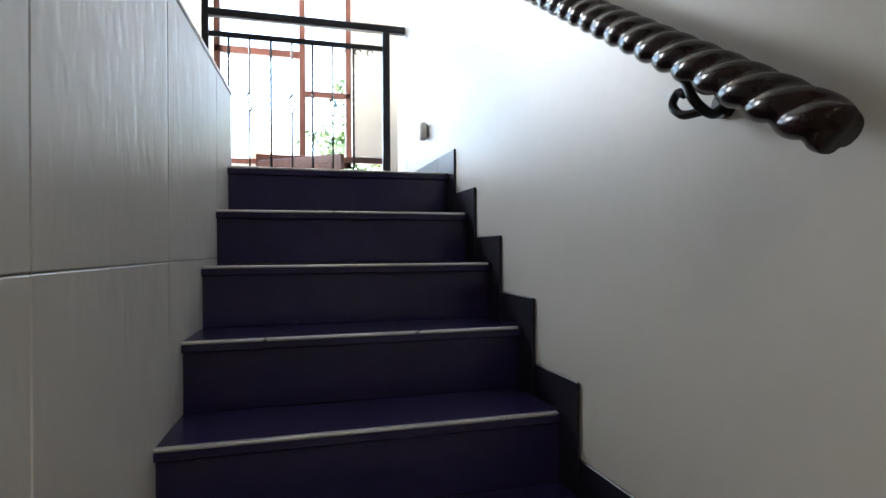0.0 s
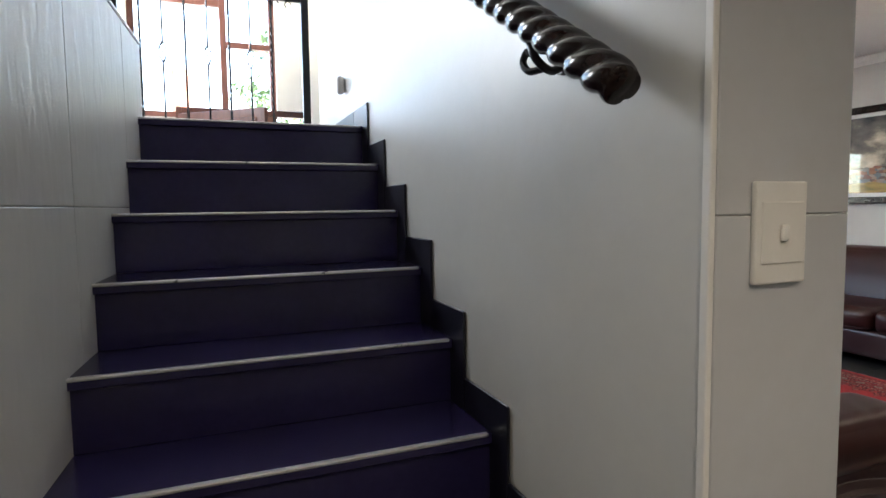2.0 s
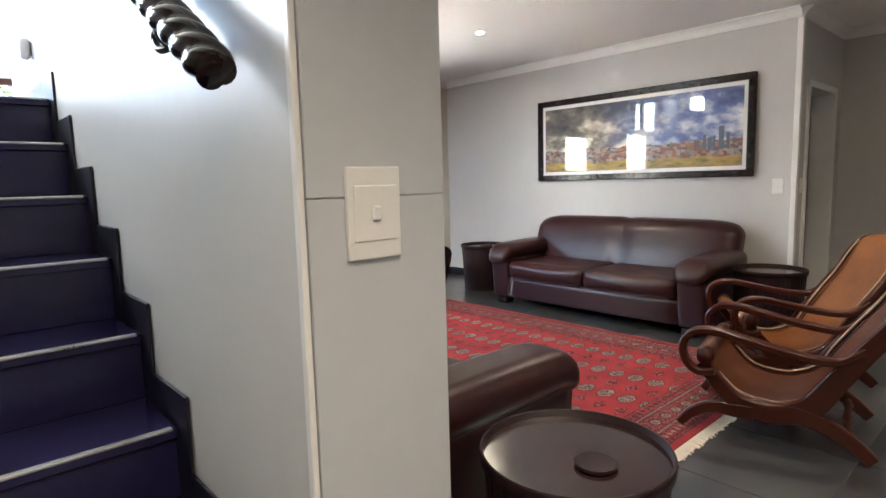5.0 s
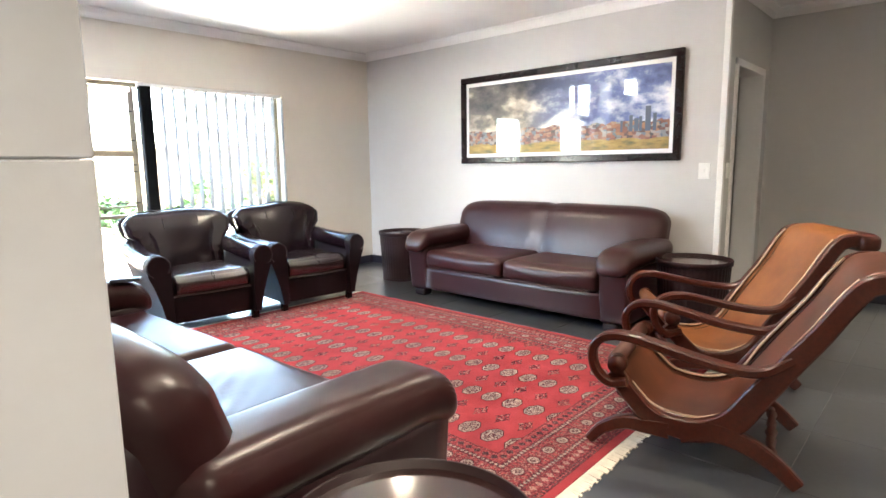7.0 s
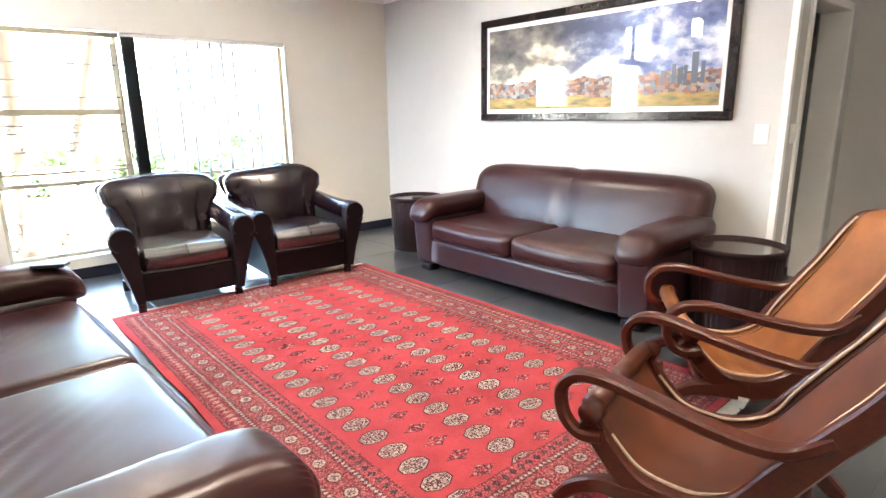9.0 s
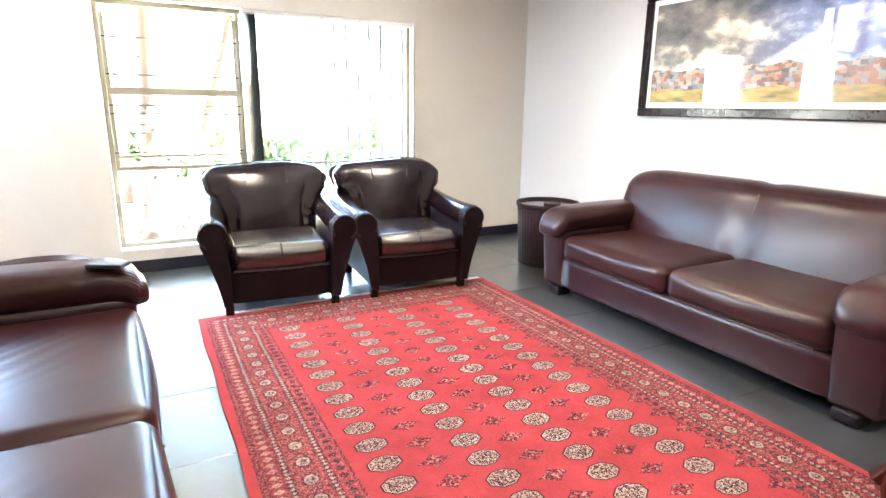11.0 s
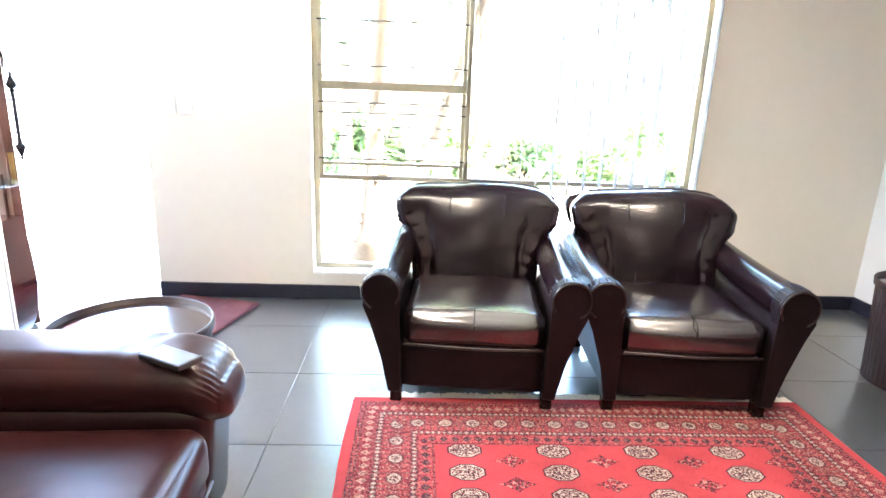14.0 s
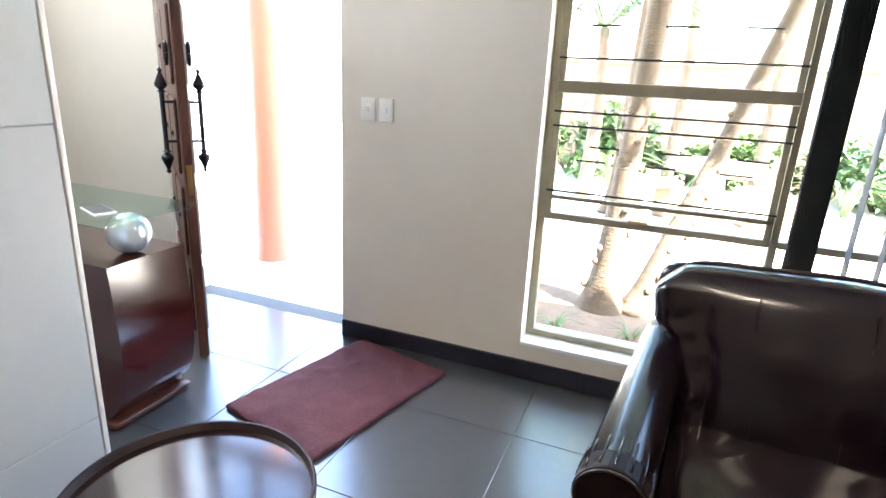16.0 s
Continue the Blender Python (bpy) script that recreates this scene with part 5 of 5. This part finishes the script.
part("roof_edge", box(-2.8, -0.4, 2.8, 1.8, 0.4, 2.95, 0.01), ROOF, gar)
part("door_panel", box(-2.2, -0.03, 0, 0.6, 0, 2.2, 0.01), TRIM, gar)

wallg = thing("garden_wall", pose(0, 0, -0.115), "rough brown boundary wall behind the garden", "wall", kind="structure")
part("wall", box(0.2, 13.0, 0, 14, 13.25, 1.75, 0.01), BRICKY, wallg)
part("coping", box(0.15, 12.95, 1.75, 14.05, 13.3, 1.83, 0.015), STONE, wallg)


def leaf_cluster(bm, centre, size, count, leaf, rnd, flat=0.7):
    for _ in range(count):
        while True:
            p = Vector((rnd.uniform(-1, 1), rnd.uniform(-1, 1), rnd.uniform(-1, 1)))
            if 0.25 < p.length < 1:
                break
        q = Vector(centre) + Vector((p.x * size, p.y * size, p.z * size * flat))
        a, b = rnd.uniform(0, math.tau), rnd.uniform(-0.9, 0.9)
        d = Vector((math.cos(a) * math.cos(b), math.sin(a) * math.cos(b), math.sin(b)))
        w = d.cross(Vector((0, 0, 1))).normalized() * leaf * rnd.uniform(0.22, 0.34)
        ln = leaf * rnd.uniform(0.7, 1.3)
        up_ = Vector((0, 0, leaf * 0.12))
        vs = [bm.verts.new(v) for v in (q, q + d * ln * 0.5 + w + up_, q + d * ln, q + d * ln * 0.5 - w + up_)]
        bm.faces.new(vs)


def tree(x, y, base, lean_, height, seed, label):
    rnd = random.Random(seed)
    s = thing("tree", pose(x, y, -0.115), label, "tree", "garden trees by the window")
    pts = [(0, 0, 0), (lean_[0] * 0.15, lean_[1] * 0.15, height * 0.18), (lean_[0] * 0.5, lean_[1] * 0.5, height * 0.5), (lean_[0], lean_[1], height)]
    trunk = part("trunk", tube(pts, lambda q: base * (0.42 + 0.75 * math.exp(-q * 7)), 14, smooth_n=10), BARK, s, smooth=True)
    for k in range(16):
        z = 0.12 + k * 0.085
        q = z / height
        c = Vector((lean_[0] * q, lean_[1] * q, z))
        a = rnd.uniform(0, math.tau)
        r = base * (0.42 + 0.75 * math.exp(-q * 7)) * 0.93
        kn = part("knob", turned([(0.026, -0.008), (0.022, 0.012), (0.003, 0.026)], 8), BARK, trunk)
        kn.matrix_basis = Matrix.Translation(c + Vector((r * math.cos(a), r * math.sin(a), 0))) @ Vector((math.cos(a), math.sin(a), 0)).to_track_quat("Z", "Y").to_matrix().to_4x4()
    crown = bmesh.new()
    for k in range(6):
        a = k * math.tau / 6 + rnd.uniform(-0.3, 0.3)
        e = Vector((lean_[0] + math.cos(a) * 0.9, lean_[1] + math.sin(a) * 0.9, height + rnd.uniform(0.4, 1.0)))
        part("limb", tube([(lean_[0], lean_[1], height - 0.15), Vector((lean_[0], lean_[1], height)).lerp(e, 0.5) + Vector((0, 0, 0.12)), e], lambda q: base * 0.3 * (1.1 - q), 8), BARK, s, smooth=True)
        for j in range(3):
            leaf_cluster(crown, e + Vector((rnd.uniform(-0.4, 0.4), rnd.uniform(-0.4, 0.4), rnd.uniform(-0.3, 0.4))), 0.45, 120, 0.16, rnd)
    part("crown", crown, LEAF, s)
    return s


tree(2.02, 6.42, 0.165, (0.13, 0.25, 0), 2.6, 3, "knobbly grey garden tree trunk close to the window")
tree(2.24, 6.47, 0.125, (0.80, 0.9, 0), 2.4, 5, "slender leaning garden tree beside the window")
tree(1.75, 9.6, 0.14, (0.1, 0.1, 0), 2.6, 9, "dark garden tree farther back by the wall")


def shrub(x, y, w, h, seed, material, label, leaf=0.14):
    rnd = random.Random(seed)
    s = thing("shrub", pose(x, y, -0.115), label, "shrub", "garden shrubs")
    bm = bmesh.new()
    for k in range(5):
        a = k * math.tau / 5
        tube([(0, 0, 0), (w * 0.2 * math.cos(a), w * 0.2 * math.sin(a), h * 0.4), (w * 0.35 * math.cos(a), w * 0.35 * math.sin(a), h * 0.8)], 0.012, 5, bm)
    part("stems", bm, BARK_DARK, s)
    bm = bmesh.new()
    for k in range(9):
        leaf_cluster(bm, (rnd.uniform(-0.5, 0.5) * w, rnd.uniform(-0.5, 0.5) * w * 0.6, h * rnd.uniform(0.25, 0.85)), min(w, h) * 0.36, 90, leaf, rnd, 0.8)
    part("foliage", bm, material, s)


rnd = random.Random(11)
for k in range(15):
    shrub(0.8 + k * 0.85 + rnd.uniform(-0.3, 0.3), 12.2 + rnd.uniform(-0.6, 0.3), rnd.uniform(0.7, 1.1), rnd.uniform(0.7, 1.8) * (1.0 if k % 2 else 0.6), 20 + k, LEAF if k % 3 else LEAF_LIGHT, "leafy green shrub against the boundary wall", 0.18)


def strap_plant(x, y, size, seed, material, label, count=26):
    rnd = random.Random(seed)
    s = thing("strap_plant", pose(x, y, -0.115), label, "plant", "bedding plants")
    for k in range(count):
        a, ln = rnd.uniform(0, math.tau), size * rnd.uniform(0.7, 1.2)
        d = Vector((math.cos(a), math.sin(a), 0))
        path = spline([(0, 0, 0), d * ln * 0.35 + Vector((0, 0, ln * 0.65)), d * ln * 0.95 + Vector((0, 0, ln * rnd.uniform(0.3, 0.8)))], 5)
        part("leaf", sweep(path, slab(lambda q: size * 0.10 * (1.05 - q), 0.003, 0.001), side=Vector((-d.y, d.x, 0))), material, s)


strap_plant(1.82, 5.95, 0.16, 1, LEAF_LIGHT, "small pale green plant at the tree's foot", 18)
strap_plant(2.25, 6.02, 0.14, 2, LEAF_LIGHT, "small pale green plant in the bed", 18)
for k, (x, y) in enumerate(((1.6, 10.9), (2.9, 11.2), (4.4, 11.0), (6.0, 11.2))):
    strap_plant(x, y, 0.75, 30 + k, LEAF, "large strap-leaved green garden plant", 24)


def palm(x, y, h, seed):
    rnd = random.Random(seed)
    s = thing("palm", pose(x, y, -0.115), "palm with a slim trunk and arching light green fronds", "palm", "garden palms")
    part("trunk", tube([(0, 0, 0), (0.05, 0.03, h * 0.5), (0.02, 0.05, h)], lambda q: 0.10 - 0.035 * q, 10), BARK_DARK, s, smooth=True)
    for k in range(15):
        a, ln, el = k * math.tau / 15 + rnd.uniform(-0.2, 0.2), rnd.uniform(1.0, 1.5), rnd.uniform(0.1, 0.9)
        d = Vector((math.cos(a), math.sin(a), 0))
        pts = spline([Vector((0.02, 0.05, h)), Vector((0.02, 0.05, h + el * 0.6)) + d * ln * 0.45, Vector((0.02, 0.05, h + el * 0.5 - 0.35)) + d * ln], 6)
        bm_ = sweep(pts, ring(lambda q: 0.012 * (1.1 - q), 5))
        sd = Vector((-d.y, d.x, 0))
        for j, p in enumerate(pts[2:]):
            for sg in (-1, 1):
                for off in (0, 0.5):
                    q = p + (pts[min(j + 3, len(pts) - 1)] - p) * off
                    tip = q + sd * sg * 0.30 * (1 - 0.5 * j / len(pts)) + d * 0.16 + Vector((0, 0, -0.08))
                    w = d * 0.018
                    bm_.faces.new([bm_.verts.new(v) for v in (q - w, q + w, tip)])
        part("frond", bm_, LEAF_LIGHT, s)


for k, (x, y, h) in enumerate(((1.3, 10.4, 2.1), (3.4, 11.3, 2.6), (4.7, 10.2, 1.7), (6.4, 11.4, 2.5), (2.3, 12.0, 3.0))):
    palm(x, y, h, 50 + k)
bed = setting("flower_bed", softbox(1.45, 5.75, -0.13, 2.75, 7.0, -0.085, 0.02, (0, 0, 0.03), lambda x, y, z: (x, y, z + 0.02 * noise.noise((x * 4, y * 4, 0))), 16), SOIL, "bare soil bed round the trees", "flower bed", True)
for k in range(16):
    a = k * math.tau / 16
    st = thing("edging_stone", pose(2.1 + 0.70 * math.cos(a), 6.40 + 0.66 * math.sin(a), -0.115, 0, 0, math.degrees(a)), "rounded brown edging stone of the flower bed", "stone", "bed edging stones")
    part("stone", softbox(-0.06, -0.10, 0, 0.06, 0.10, 0.09, 0.04, (0.01, 0.01, 0.01), n=5), STONE, st, smooth=True)

tb = thing("garden_table", pose(2.75, 9.1, -0.115), "round stone garden table", "table")
part("top", turned([(0.44, 0.66), (0.47, 0.68), (0.47, 0.73), (0.44, 0.75)], 36), STONE, tb, smooth=False)
part("pedestal", turned([(0.20, 0), (0.20, 0.06), (0.11, 0.12), (0.13, 0.4), (0.10, 0.6), (0.2, 0.66)], 20), STONE, tb, smooth=True)


def bench(m):
    b = thing("garden_bench", m, "low curved stone garden bench", "bench", "stone benches")
    pts = spline([(0.78 * math.cos(a), 0.78 * math.sin(a), 0.40) for a in (-0.6, -0.3, 0, 0.3, 0.6)], 4)
    part("seat", sweep(pts, slab(0.30, 0.07, 0.01), side=Vector((1, 0, 0))), STONE, b)
    for a in (-0.45, 0.45):
        part("support", softbox(0.78 * math.cos(a) - 0.10, 0.78 * math.sin(a) - 0.08, 0, 0.78 * math.cos(a) + 0.10, 0.78 * math.sin(a) + 0.08, 0.37, 0.02, n=4), STONE, b, smooth=True)


for a in (150, 270, 30):
    bench(pose(2.75, 9.1, -0.115, 0, 0, a))

# ---- floor tiles ----
floor = setting("floor", box(HALL_X - 0.2, SOUTH_Y - 0.2, -0.22, EAST_X + 0.2, WY + 0.24, -0.004), DARK_GROUT, "dark grey slate tiled floor", "floor")
T = 0.572
tile_mesh = mesh_of("floor_tile", box(0.0016, 0.0016, -0.008, T - 0.0016, T - 0.0016, 0.0, 0.0012), SLATE)
x = 1.895 - T * 6
while x < EAST_X:
    y = 4.145 - T * 12
    while y < WY + 0.20:
        if not (x + T < LX - 0.02 and y + T < 3.1) and y + T < WY + 0.3:
            o = new("tile", tile_mesh)
            o.location = (x, y, 0)
            o.parent = floor
        y += T
    x += T
